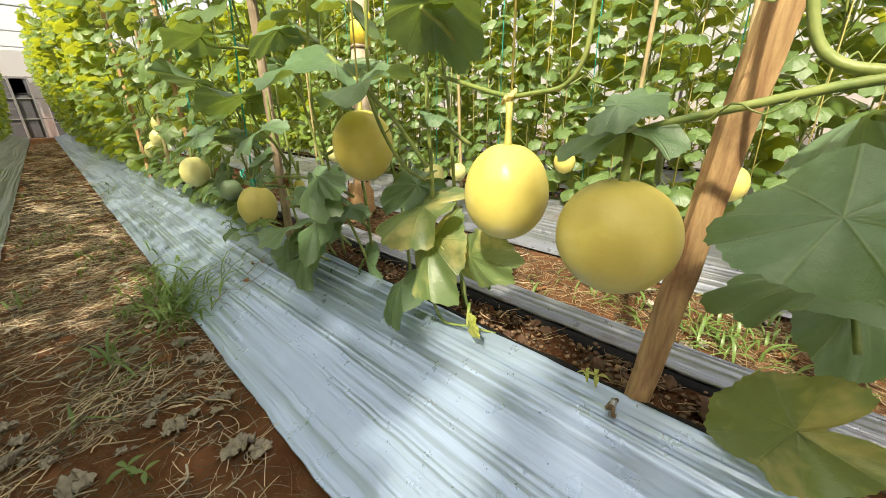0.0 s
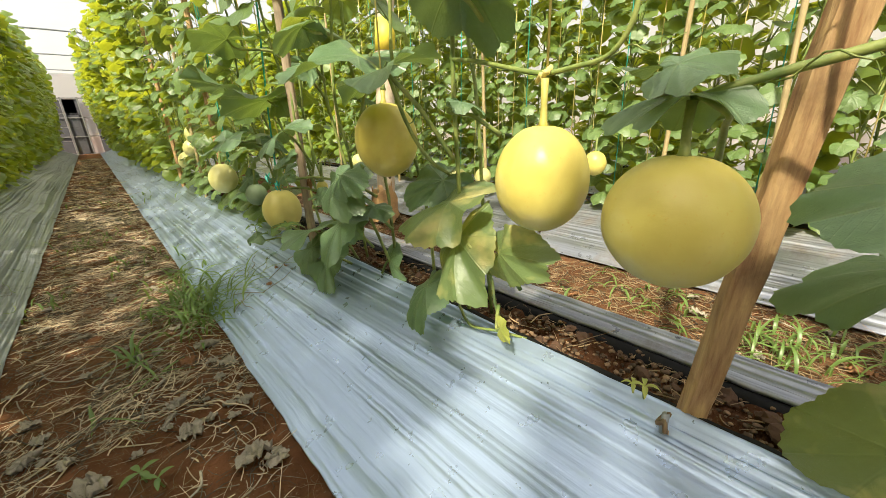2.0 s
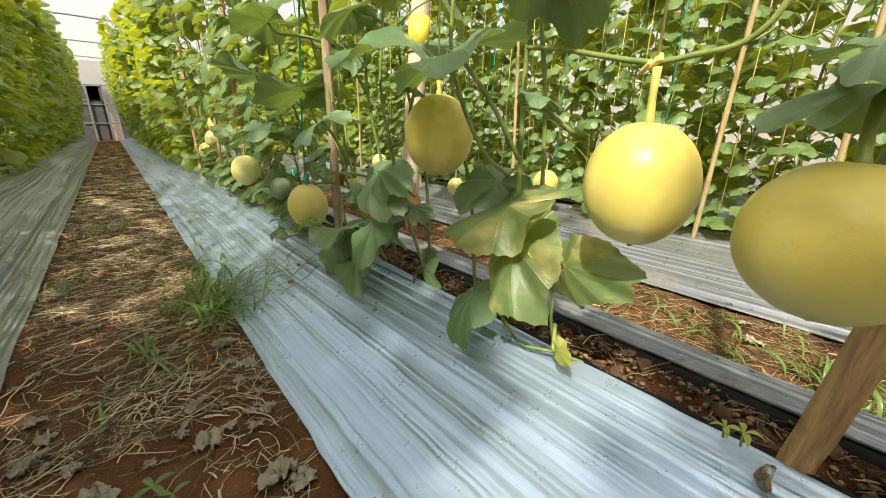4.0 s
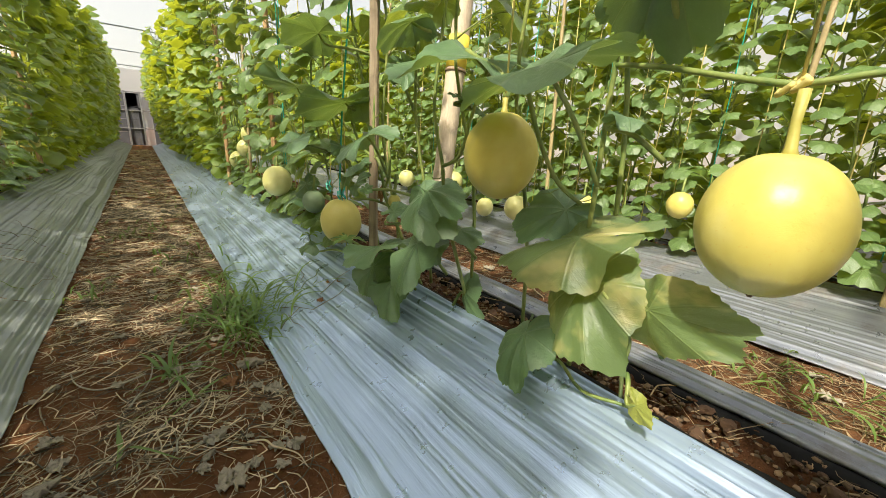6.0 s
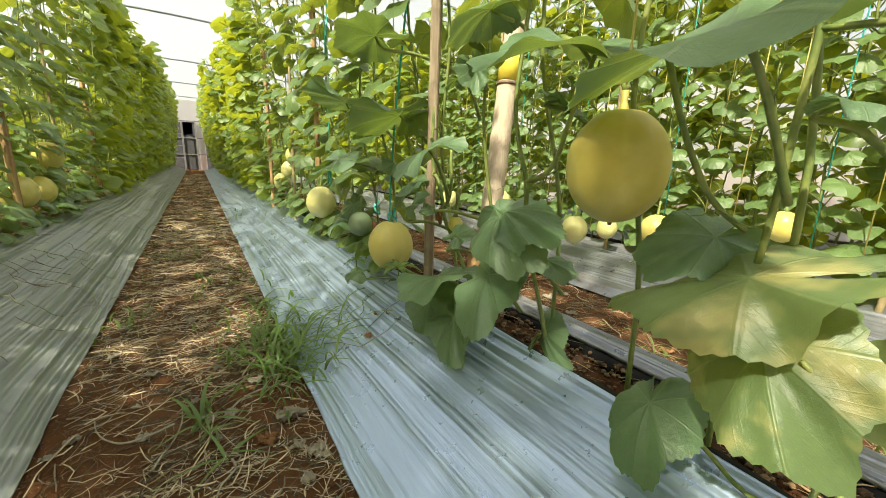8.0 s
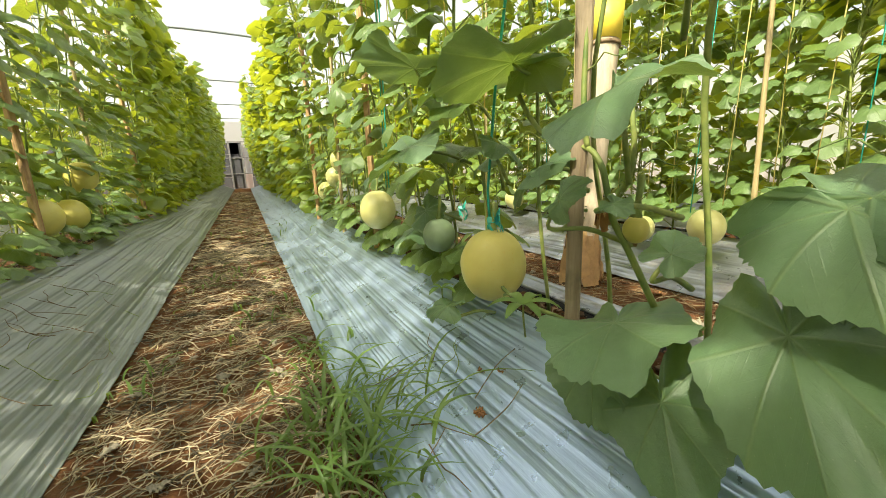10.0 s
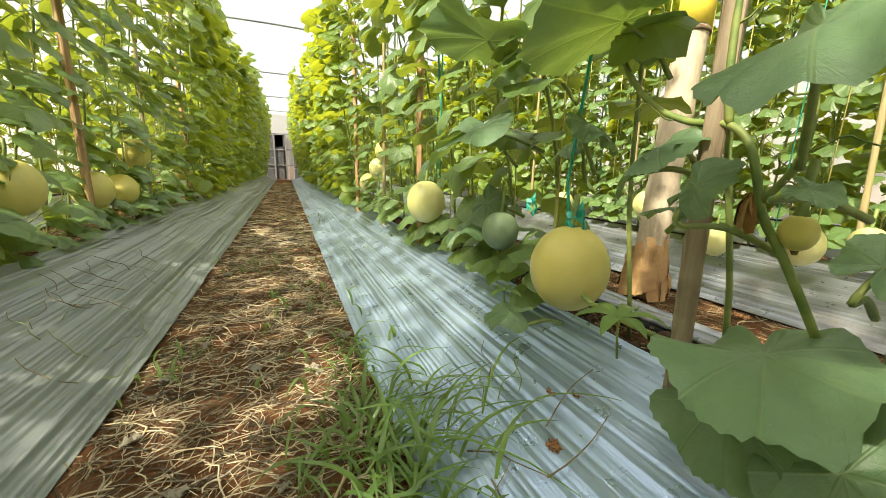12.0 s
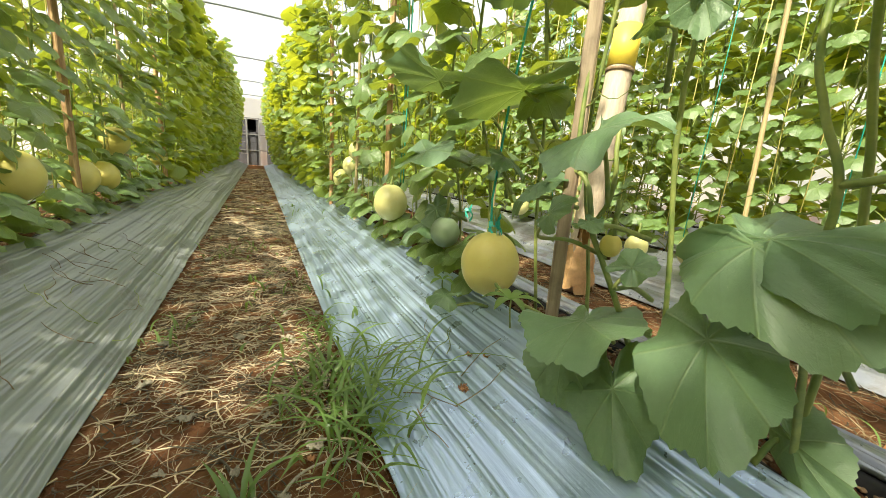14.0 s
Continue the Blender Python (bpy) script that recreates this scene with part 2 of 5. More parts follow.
def tube_geo(points, radii, sides=6, cap=True):
    """Vertices and faces of a round tube along points."""
    pts = [Vector(p) for p in points]
    n = len(pts)
    if not hasattr(radii, "__len__"):
        radii = [radii] * n
    V, F = [], []
    prev = None
    for i, p in enumerate(pts):
        d = (pts[min(i + 1, n - 1)] - pts[max(i - 1, 0)]).normalized()
        if prev is None:
            a = d.orthogonal().normalized()
        else:
            a = (prev - d * prev.dot(d)).normalized()
        prev = a
        b = d.cross(a)
        for s in range(sides):
            t = 2 * math.pi * s / sides
            V.append(p + (a * math.cos(t) + b * math.sin(t)) * radii[i])
    for i in range(n - 1):
        for s in range(sides):
            s2 = (s + 1) % sides
            F.append((i * sides + s, i * sides + s2, (i + 1) * sides + s2, (i + 1) * sides + s))
    if cap:
        F.append(tuple(reversed(range(sides))))
        F.append(tuple(range((n - 1) * sides, n * sides)))
    return V, F


def tube(name, points, radii, material, parent=None, sides=6, label=""):
    V, F = tube_geo(points, radii, sides)
    return put(name, mesh_of(name, V, F, material), parent, None, label)


def smooth_path(points, n=6):
    """A Catmull-Rom line through points."""
    P = [Vector(p) for p in points]
    P = [P[0] * 2 - P[1]] + P + [P[-1] * 2 - P[-2]]
    out = []
    for i in range(1, len(P) - 2):
        for j in range(n):
            t = j / n
            a, b, c, d = P[i - 1], P[i], P[i + 1], P[i + 2]
            out.append(0.5 * (2 * b + (c - a) * t + (2 * a - 5 * b + 4 * c - d) * t * t + (3 * b - a - 3 * c + d) * t ** 3))
    out.append(P[-2])
    return out


class Joined:
    """Collects geometry of many alike bits into one mesh."""

    def __init__(self):
        self.V, self.F, self.U = [], [], []

    def add(self, V, F, m=None, U=None):
        o = len(self.V)
        self.V += [m @ Vector(v) for v in V] if m is not None else [Vector(v) for v in V]
        self.F += [tuple(i + o for i in f) for f in F]
        self.U += U if U is not None else [(0.5, 0.5)] * len(V)

    def mesh(self, name, material, smooth=True):
        return mesh_of(name, self.V, self.F, material, smooth, self.U)


def leaf_geo(outline, rings, rng, droop=0.35, fold=0.10, wave=0.05, teeth=0.018, lobe=0.035):
    """A lobed, toothed melon leaf about one unit wide; the stalk meets it at the origin and the tip lies towards +y."""
    ph = [rng.uniform(0, 6.28) for _ in range(4)]
    V, F, U = [Vector((0, 0, 0))], [], [(0.5, 0.5)]
    skew = rng.uniform(-0.06, 0.06)
    for j in range(1, rings + 1):
        q = j / rings
        for i in range(outline):
            th = -math.pi + 2 * math.pi * (i + 0.5) / outline
            r = 0.53 * (1 + 0.12 * math.cos(th)) * (1 + lobe * math.cos(5 * th) + 0.035 * math.sin(3 * th + ph[0]) + 0.024 * math.sin(8 * th + ph[1]) + skew * math.sin(th))
            r *= 1 - 0.72 * math.exp(-((math.pi - abs(th)) / 0.30) ** 2)
            if q == 1:
                r *= 1 + teeth * rng.uniform(0.3, 1.7) * (1 if i % 2 else -1) + teeth * 1.2 * math.sin(7 * th + ph[1])
            r *= q
            x, y = r * math.sin(th), r * math.cos(th)
            z = -droop * (r ** 2) * (1.0 + 0.5 * math.cos(th))
            z -= fold * abs(x) * 0.8 - fold * 0.5 * r
            z += wave * (q ** 2) * (math.sin(3 * th + ph[2]) + 0.6 * math.sin(5 * th + ph[3]))
            z += 0.014 * q * math.cos(th / 0.36 * math.pi) * (1 if rings > 2 else 0)
            z += 0.35 * wave * q ** 3 * math.sin(11 * th + ph[0]) * (1 if rings > 3 else 0)
            V.append(Vector((x, y, z)))
            U.append((0.5 + x * 0.8, 0.5 + y * 0.8))
    for i in range(outline):
        i2 = (i + 1) % outline
        F.append((0, 1 + i2, 1 + i))
        for j in range(rings - 1):
            a, b = 1 + j * outline, 1 + (j + 1) * outline
            F.append((a + i, a + i2, b + i2, b + i))
    return V, [tuple(reversed(f)) for f in F], U


def leaf_mesh(seed, outline, rings, material=None, **kw):
    V, F, U = leaf_geo(outline, rings, random.Random(seed), **kw)
    return mesh_of("leaf", V, F, material or LEAF, True, U)


HERO = [leaf_mesh(10 + i, 84, 8, None, droop=(0.25, 0.45, 0.15, 0.6, 0.35, 0.5)[i], fold=(0.1, 0.2, -0.12, 0.05, 0.15, 0.28)[i], wave=(0.06, 0.08, 0.07, 0.055, 0.085, 0.09)[i], lobe=(0.025, 0.02, 0.03, 0.015, 0.03, 0.06)[i]) for i in range(6)]
SICK = [leaf_mesh(70 + i, 84, 8, LEAF_SICK, droop=0.4, fold=(0.1, 0.2, 0.0)[i], wave=0.08, lobe=0.03) for i in range(3)]
NEAR = [leaf_mesh(30 + i, 30, 3, LEAF_ROW, droop=0.25 + 0.08 * i, fold=-0.05 + 0.06 * i, wave=0.05) for i in range(6)]
PALE = [leaf_mesh(50 + i, 40, 4, LEAF_PALE, droop=0.3, fold=0.1, wave=0.06) for i in range(2)]
STALK = mesh_of("petiole", *tube_geo([(0, t * 1.0, 0.22 * math.sin(t * 2.2)) for t in (0, 0.2, 0.4, 0.6, 0.8, 1.0)], [0.020, 0.017, 0.015, 0.014, 0.013, 0.012], 6), STEM)
STALK_END = Vector((0, 1.0, 0.22 * math.sin(2.2)))


def frame_to(origin, forward, up):
    """A pose at origin whose y axis points forward and whose z axis leans to up."""
    f = Vector(forward).normalized()
    x = f.cross(Vector(up)).normalized()
    z = x.cross(f)
    return Matrix.Translation(origin) @ Matrix((x, f, z)).transposed().to_4x4()


def add_leaf(vine, node, way, stalk, size, tip, up, meshes, rng, label=""):
    """A leaf on a stalk: from the stem's node along way, then the blade with its tip and face directions."""
    pm = frame_to(node, way, (0, 0, 1)) @ Matrix.Scale(stalk, 4)
    end = pm @ STALK_END
    lm = frame_to(end, tip, up) @ Matrix.Scale(size, 4)
    leaf = put("leaf", rng.choice(meshes), vine, lm, label)
    put("petiole", STALK, leaf, lm.inverted() @ pm)
    return leaf


# ---------------------------------------------------------------- ground and beds
ROW_X = {"left_far": -3.85, "left": -1.48, "right": 1.24, "second": 3.62, "third": 6.0, "fourth": 8.4}
Y0, Y1 = -4.0, 29.0


def grid_mesh(name, xs, ys, height, material):
    V = [(x, y, height(x, y)) for y in ys for x in xs]
    nx = len(xs)
    F = [(j * nx + i, j * nx + i + 1, (j + 1) * nx + i + 1, (j + 1) * nx + i) for j in range(len(ys) - 1) for i in range(nx - 1)]
    return mesh_of(name, V, F, material)


def steps(a, b, n):
    return [a + (b - a) * i / n for i in range(n + 1)]


def ground_height(x, y):
    if abs(x) > 11 or y < -5 or y > 31:
        return -0.012
    return -0.02 + 0.022 * noise.fractal(Vector((x * 2.2, y * 2.2, 0)), 1.0, 2.0, 4) + 0.010 * noise.noise(Vector((x * 14, y * 14, 3)))


xs = [-3000, -200, -30, -11] + steps(-3.2, -0.7, 24) + steps(-0.6, 0.5, 44) + steps(0.6, 3.0, 34) + [4, 5.5, 7, 9, 11, 30, 200, 3000]
ys = [-3000, -200, -20] + steps(-4, 0.2, 20) + steps(0.25, 5.0, 130) + steps(5.2, 12, 60) + steps(12.5, 30, 30) + [60, 300, 3000]
tagged(put("ground", grid_mesh("ground", xs, ys, ground_height, SOIL)), "red-brown bare soil of the greenhouse paths", "ground", kind="structure")


def film_height(u, z_rim, bow=1.25):
    """Height of a bed's film without its wrinkles; u runs from the edge to the rim."""
    u = max(0.0, min(1.0, u))
    return z_rim * u ** bow + 0.004


def bed_film(name, x_edge, x_rim, z_rim, material, seed, ys, label, nx=64, rough=1.0, bow=1.25):
    """One sheet of mulch film from its edge on the path up to the rim of the trough, with long wrinkles."""
    def h(u, y):
        k = (1.0 if u > 0.03 else u / 0.03) * rough
        drift = 0.06 * noise.noise(Vector((y * 0.35, seed, 1.7))) + 0.012 * y
        v = u + drift
        w = 0.009 * noise.noise(Vector((v * 8, y * 0.16, seed)))
        tight = max(0.15, min(1.5, 0.42 + 1.3 * noise.noise(Vector((u * 2.2, y * 0.45, seed + 7))) + 2.2 * max(0.0, u - 0.62)))
        fold = 1 - abs(noise.noise(Vector((v * 13, y * 0.15, seed + 5))))
        fine = 1 - abs(noise.noise(Vector((v * 31, y * 0.28, seed + 9))))
        w += tight * (0.010 * fold ** 6 - 0.006 * fine ** 5)
        w += 0.010 * noise.noise(Vector((u * 2.5, y * 0.8, seed + 2))) * min(1.0, 4 * u)
        return film_height(u, z_rim, bow) - 0.004 + w * k * (1.0 if u < 0.97 else (1 - u) / 0.03)
    rows = []
    for y in ys:
        e = 0.018 * noise.noise(Vector((y * 1.7, seed, 0))) + 0.008 * noise.noise(Vector((y * 9, seed, 4)))
        row = [(x_edge + (x_rim - x_edge) * (u + e * (1 - u)), y, h(u, y) + 0.004) for u in steps(0, 1, nx)]
        hang = 0.010 + 0.008 * noise.noise(Vector((y * 2.1, seed, 8))) + 0.008 * noise.noise(Vector((y * 13, seed, 2)))
        push = 0.010 * noise.noise(Vector((y * 6, seed, 5)))
        sgn = 1 if x_rim > x_edge else -1
        row += [(x_rim + sgn * (0.014 * math.sin(a) + push * q), y, z_rim + 0.004 + 0.006 * math.sin(2 * a) - hang * q * q) for q, a in ((0.25, 0.5), (0.5, 1.0), (0.75, 1.4), (1.0, 1.6))]
        rows.append(row)
    V = [v for r in rows for v in r]
    n = nx + 5
    F = [(j * n + i, j * n + i + 1, (j + 1) * n + i + 1, (j + 1) * n + i) for j in range(len(ys) - 1) for i in range(nx + 4)]
    if x_rim < x_edge:
        F = [tuple(reversed(f)) for f in F]
    me = mesh_of(name, V, F, material)
    ob = put(name, me)
    sol = ob.modifiers.new("thick", "SOLIDIFY")
    sol.thickness, sol.offset = 0.003, -1
    return tagged(ob, label, "mulch film", kind="structure")


near_ys = steps(-3.0, -0.5, 30) + steps(-0.46, 6, 240) + steps(6.1, 29, 110)
bed_film("bed_cover_right", 0.35, 1.10, 0.27, SILVER, 3.0, near_ys, "wrinkled silver plastic mulch film over the planting bed", 190, 1.15)
bed_film("bed_cover_left", -0.54, -1.22, 0.33, SILVER_OLD, 8.0, near_ys, "dusty grey plastic mulch film over the planting bed", 150, 2.7, 1.05)
far_ys = steps(-3.0, 6, 110) + steps(6.3, 29, 60)
bed_film("bed_strip_right", 1.74, 1.40, 0.258, SILVER_EDGE, 13.0, far_ys, "narrow weathered strip of plastic mulch film beside the trough, shade in its colour", 80, 2.0, 0.20)
bed_film("bed_strip_left", -2.05, -1.64, 0.25, SILVER_EDGE, 17.0, far_ys, "narrow weathered strip of plastic mulch film beside the trough, shade in its colour", 20)
bed_film("bed_cover_second", 2.68, 3.46, 0.27, SILVER_EDGE, 21.0, far_ys, "silver plastic mulch film over the next planting bed", 130, 1.8, 0.8)
bed_film("bed_strip_second", 4.2, 3.78, 0.25, SILVER_EDGE, 27.0, far_ys, "narrow weathered strip of plastic mulch film beside the trough, shade in its colour", 16)
for nm, a, b in (("bed_cover_third", 5.06, 5.84), ("bed_strip_third", 6.6, 6.16), ("bed_cover_far_left", -2.95, -3.69), ("bed_strip_far_left", -4.4, -4.01)):
    bed_film(nm, a, b, 0.26, SILVER_EDGE, 31.0 + a, steps(-3, 29, 80), "silver plastic mulch film over a farther planting bed", 14)


def trough(name, xa, xb, seed, za=0.27, zb=0.25):
    """The open slot of a bed: the film's black underside hangs in ragged folds on both sides, with lumpy soil between."""
    base = tagged(new(name), "open planting slot lined with black film, filled with dark soil", "planting trough", kind="structure")
    for x, sgn, z in ((xa, 1, za), (xb, -1, zb)):
        V, F = [], []
        yy = steps(-3, 6, 260) + steps(6.2, 29, 120)
        for y in yy:
            k = 0.016 * noise.noise(Vector((y * 3, seed, x))) + 0.010 * noise.noise(Vector((y * 11, seed, x)))
            d = 0.020 * noise.noise(Vector((y * 5, seed + 3, x)))
            V += [(x - sgn * 0.004, y, z - 0.006), (x + sgn * (0.024 + 0.3 * k), y, z - 0.004 + 0.2 * d), (x + sgn * (0.050 + k), y, z - 0.008 + 0.3 * d), (x + sgn * (0.066 + 1.3 * k), y, z - 0.045 + d), (x + sgn * 0.074, y, 0.12)]
        for j in range(len(yy) - 1):
            for i in range(4):
                F.append((j * 5 + i, j * 5 + i + 1, j * 5 + 6 + i, j * 5 + 5 + i))
        ob = put("film_lip", mesh_of("film_lip", V, F, BLACK), base)
        sol = ob.modifiers.new("thick", "SOLIDIFY")
        sol.thickness = 0.003

    def h(x, y):
        return TROUGH_SOIL + 0.035 * noise.fractal(Vector((x * 7, y * 4, seed)), 1.0, 2.0, 4) + 0.020 * noise.noise(Vector((x * 22, y * 22, seed))) + 0.010 * noise.noise(Vector((x * 60, y * 60, seed)))
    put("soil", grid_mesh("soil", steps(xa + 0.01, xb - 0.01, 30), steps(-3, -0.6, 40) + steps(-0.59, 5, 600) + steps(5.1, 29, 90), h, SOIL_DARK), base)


TROUGH_SOIL = 0.222
trough("trough_right", 1.10, 1.40, 2.0)
trough("trough_left", -1.64, -1.22, 5.0, 0.25, 0.33)
trough("trough_second", 3.46, 3.78, 9.0)
trough("trough_third", 5.84, 6.16, 9.0, 0.26, 0.26)
trough("trough_far_left", -4.01, -3.69, 9.0, 0.26, 0.26)

# ---------------------------------------------------------------- greenhouse shell
SX0, SX1, EAVE, RIDGE = -9.6, 8.2, 2.9, 4.2


def roof_z(x):
    t = (x - SX0) / (SX1 - SX0)
    return EAVE + (RIDGE - EAVE) * math.sin(math.pi * t) ** 0.8 if 0 < t < 1 else EAVE


def shell():
    V, F = [], []
    prof = [(SX0, EAVE)] + [(x, roof_z(x)) for x in steps(SX0, SX1, 24)[1:-1]] + [(SX1, EAVE)]
    yy = steps(-6, 30, 12)
    n = len(prof)
    for y in yy:
        V += [(x, y, z) for x, z in prof]
    for j in range(len(yy) - 1):
        F += [(j * n + i, j * n + i + 1, (j + 1) * n + i + 1, (j + 1) * n + i) for i in range(n - 1)]
    ob = put("ceiling", mesh_of("ceiling", V, F, FILM))
    tagged(ob, "milky translucent plastic sheet roof and sides of the greenhouse", "greenhouse roof", kind="structure")
    for title, x in (("wall_west", SX0), ("wall_east", SX1)):
        V = [(x, -6, -0.02), (x, 30, -0.02), (x, 30, EAVE), (x, -6, EAVE)]
        tagged(put(title, mesh_of(title, V, [(0, 1, 2, 3)], FILM_SIDE)), "white plastic sheet side wall of the greenhouse", "wall", kind="structure")
    prof = [(SX0, -0.02)] + prof + [(SX1, -0.02)]
    V = [(x, -6, z) for x, z in prof]
    tagged(put("wall_south", mesh_of("wall_south", V, [tuple(range(len(V)))], FILM)), "milky plastic sheet end of the greenhouse", "wall", kind="structure")
    V = [(x, 30.0, z) for x, z in prof]
    tagged(put("gable_north", mesh_of("gable_north", V, [tuple(range(len(V)))], FILM_SIDE)), "milky plastic sheet above the end wall", "wall", kind="structure")


shell()


def hoop(y):
    pts = [(x, y, roof_z(x) - 0.05) for x in steps(SX0 + 0.05, SX1 - 0.05, 30)]
    pts = [(SX0 + 0.05, y, 0)] + pts + [(SX1 - 0.05, y, 0)]
    return tagged(tube("roof_hoop", pts, 0.024, PIPE, None, 8), "grey galvanised pipe hoop carrying the plastic roof", "roof hoop", "roof hoops", "structure")


for y in (-3.3, 1.9, 7.1, 12.3, 17.6, 22.8, 28.0):
    hoop(y)


def end_wall():
    wall = tagged(new("wall_north"), "grey boarded end wall with pale posts and a dark doorway", "wall", kind="structure")

    def box(name, x0, x1, y0, y1, z0, z1, mat, parent, label=""):
        V = [(x, y, z) for x in (x0, x1) for y in (y0, y1) for z in (z0, z1)]
        F = [(0, 1, 3, 2), (4, 6, 7, 5), (0, 4, 5, 1), (2, 3, 7, 6), (0, 2, 6, 4), (1, 5, 7, 3)]
        return put(name, mesh_of(name, V, F, mat, False), parent, None, label)
    for i in range(33):
        x = SX0 + i * 0.6
        if abs(x + 0.1) < 0.3:
            continue
        for j in range(4):
            box("panel", x, x + 0.585, 29.9, 29.93, 0.02 + j * 0.72, 0.02 + j * 0.72 + 0.705, WALL, wall)
    box("panel", -0.5, 0.1, 29.9, 29.93, 2.1, 2.9, WALL, wall)
    # added dark panel; its colour stands for the dimness of the door opening
    box("door_leaf", -0.52, 0.10, 29.94, 29.97, 0.0, 2.1, DOORWAY_DARK, wall, "dark panel standing in for the dim door opening in the end wall")
    for x in (-9.8, -6.4, -3.4, -0.56, 0.14, 3.2, 6.4, 9.4):
        box("post", x - 0.04, x + 0.04, 29.82, 29.9, 0, 3.0, WHITE, wall, "pale upright post")
    for z in (0.95, 1.95, 2.95):
        box("rail", SX0, SX1, 29.85, 29.9, z - 0.03, z + 0.03, WHITE, wall, "pale cross rail")


end_wall()

# ---------------------------------------------------------------- vines


def vine_stem(x, y, top, rng, lean=0.0, z0=0.22):
    """The winding line of a stem trained up its string."""
    pts = []
    n = int((top - z0) / 0.16)
    a, b = rng.uniform(0, 6), rng.uniform(0, 6)
    for i in range(n + 1):
        t = i / n
        z = z0 + (top - z0) * t
        pts.append(Vector((x + lean * t + 0.030 * math.sin(z * 5 + a) * min(1, 3 * t), y + 0.035 * math.sin(z * 4.1 + b) * min(1, 3 * t), z)))
    return pts


def near_vine(x, y, side, rng, low=0.45, top=3.0, reach=1.0, every=0.115, skip=0.0, lean=0.0, scale=1.0):
    """A vine with every leaf on its own stalk. side: -1 when the path lies towards -x."""
    vine = tagged(new("melon_vine"), "tall green melon vine trained up a string above the bed", "melon vine", "melon vines")
    pts = vine_stem(x, y, top, rng, lean)
    tube("stem", pts, [0.009 - 0.004 * i / len(pts) for i in range(len(pts))], STEM, vine, 6)
    z, k = low, rng.randint(0, 1)
    while z < top:
        if rng.random() >= skip:
            t = (z - pts[0].z) / (top - pts[0].z)
            p = pts[min(len(pts) - 1, int(t * (len(pts) - 1)))].copy()
            p.z = z
            k += 1
            out = side if rng.random() < 0.70 else -side
            way = Vector((out * rng.uniform(0.45, 1.0), (1 if k % 2 else -1) * rng.uniform(0.15, 0.9), rng.uniform(0.05, 0.75)))
            stalk = rng.uniform(0.13, 0.24) * reach
            tip = Vector((way.x, way.y, rng.uniform(-0.75, 0.05))) + Vector((rng.uniform(-0.3, 0.3), rng.uniform(-0.4, 0.4), 0))
            up = Vector((out * rng.uniform(0.0, 0.8), rng.uniform(-0.3, 0.3), 1.0))
            size = rng.uniform(0.13, 0.26) * (1.0 if z < 2.2 else 0.8) * scale
            add_leaf(vine, p, way, stalk, size, tip, up, NEAR, rng)
        z += every * rng.uniform(0.7, 1.35)
    if low < 0.4:
        for k in range(4):
            node = Vector((x + side * 0.04, y + rng.uniform(-0.1, 0.1), 0.30 + 0.05 * k))
            way = Vector((side, rng.uniform(-0.9, 0.9), rng.uniform(0.1, 0.4)))
            add_leaf(vine, node, way, rng.uniform(0.14, 0.28), rng.uniform(0.15, 0.22), way + Vector((0, 0, -0.5)), (side * 0.5, 0, 1), NEAR, rng)
    return vine


def far_variant(seed, low=0.30, top=3.25):
    """Foliage of a whole vine in one mesh."""
    rng = random.Random(seed)
    leaves, stalks = Joined(), Joined()
    z = low
    forms = [leaf_geo(12, 2, random.Random(seed * 7 + i), droop=0.4, fold=0.1, wave=0.06, teeth=0.0) for i in range(4)]
    while z < top:
        out = 1 if rng.random() < 0.5 else -1
        way = Vector((out * rng.uniform(0.3, 1.0), rng.uniform(-0.9, 0.9), rng.uniform(0.05, 0.7)))
        stalk = rng.uniform(0.12, 0.24)
        tip = Vector((way.x, way.y, rng.uniform(-0.8, 0.05))) + Vector((rng.uniform(-0.3, 0.3), rng.uniform(-0.4, 0.4), 0))
        node = Vector((rng.uniform(-0.03, 0.03), rng.uniform(-0.03, 0.03), z))
        end = node + way.normalized() * stalk + Vector((0, 0, 0.03))
        V, F, U = rng.choice(forms)
        leaves.add(V, F, frame_to(end, tip, (out * rng.uniform(0, 0.8), rng.uniform(-0.3, 0.3), 1)) @ Matrix.Scale(rng.uniform(0.13, 0.25), 4), U)
        stalks.add(*tube_geo([node, (node + end) / 2 + Vector((0, 0, 0.03)), end], 0.005, 4, False))
        z += 0.058 * rng.uniform(0.6, 1.4)
    V, F = tube_geo([(0.02 * math.sin(i * 0.9), 0.02 * math.cos(i * 0.7), 0.2 + i * 0.2) for i in range(15)], 0.009, 5)
    stalks.add(V, F)
    return leaves.mesh("foliage", LEAF_FAR), stalks.mesh("stem", STEM)


FAR = [far_variant(100 + i) for i in range(5)]


DISTANT = []


def join_distant():
    """All vines too far off to count, as one mesh."""
    data = {}
    for me in {o for _, a, b in DISTANT for o in (a, b)}:
        co = np.empty(len(me.vertices) * 3)
        me.vertices.foreach_get("co", co)
        data[me.name] = (co.reshape(-1, 3), [tuple(q.vertices) for q in me.polygons])
    for part_of, mat, title in ((1, LEAF_FAR, "distant_foliage"), (2, STEM, "distant_stems")):
        V, F, o = [], [], 0
        for item in DISTANT:
            co, fs = data[item[part_of].name]
            mm = np.array(item[0])
            V.append(co @ mm[:3, :3].T + mm[:3, 3])
            F += [tuple(i + o for i in f) for f in fs]
            o += len(co)
        me = mesh_of(title, np.concatenate(V).tolist(), F, mat)
        tagged(put(title, me), "dense green melon foliage far down the rows" if part_of == 1 else "green melon stems far down the rows", "foliage", kind="stuff")


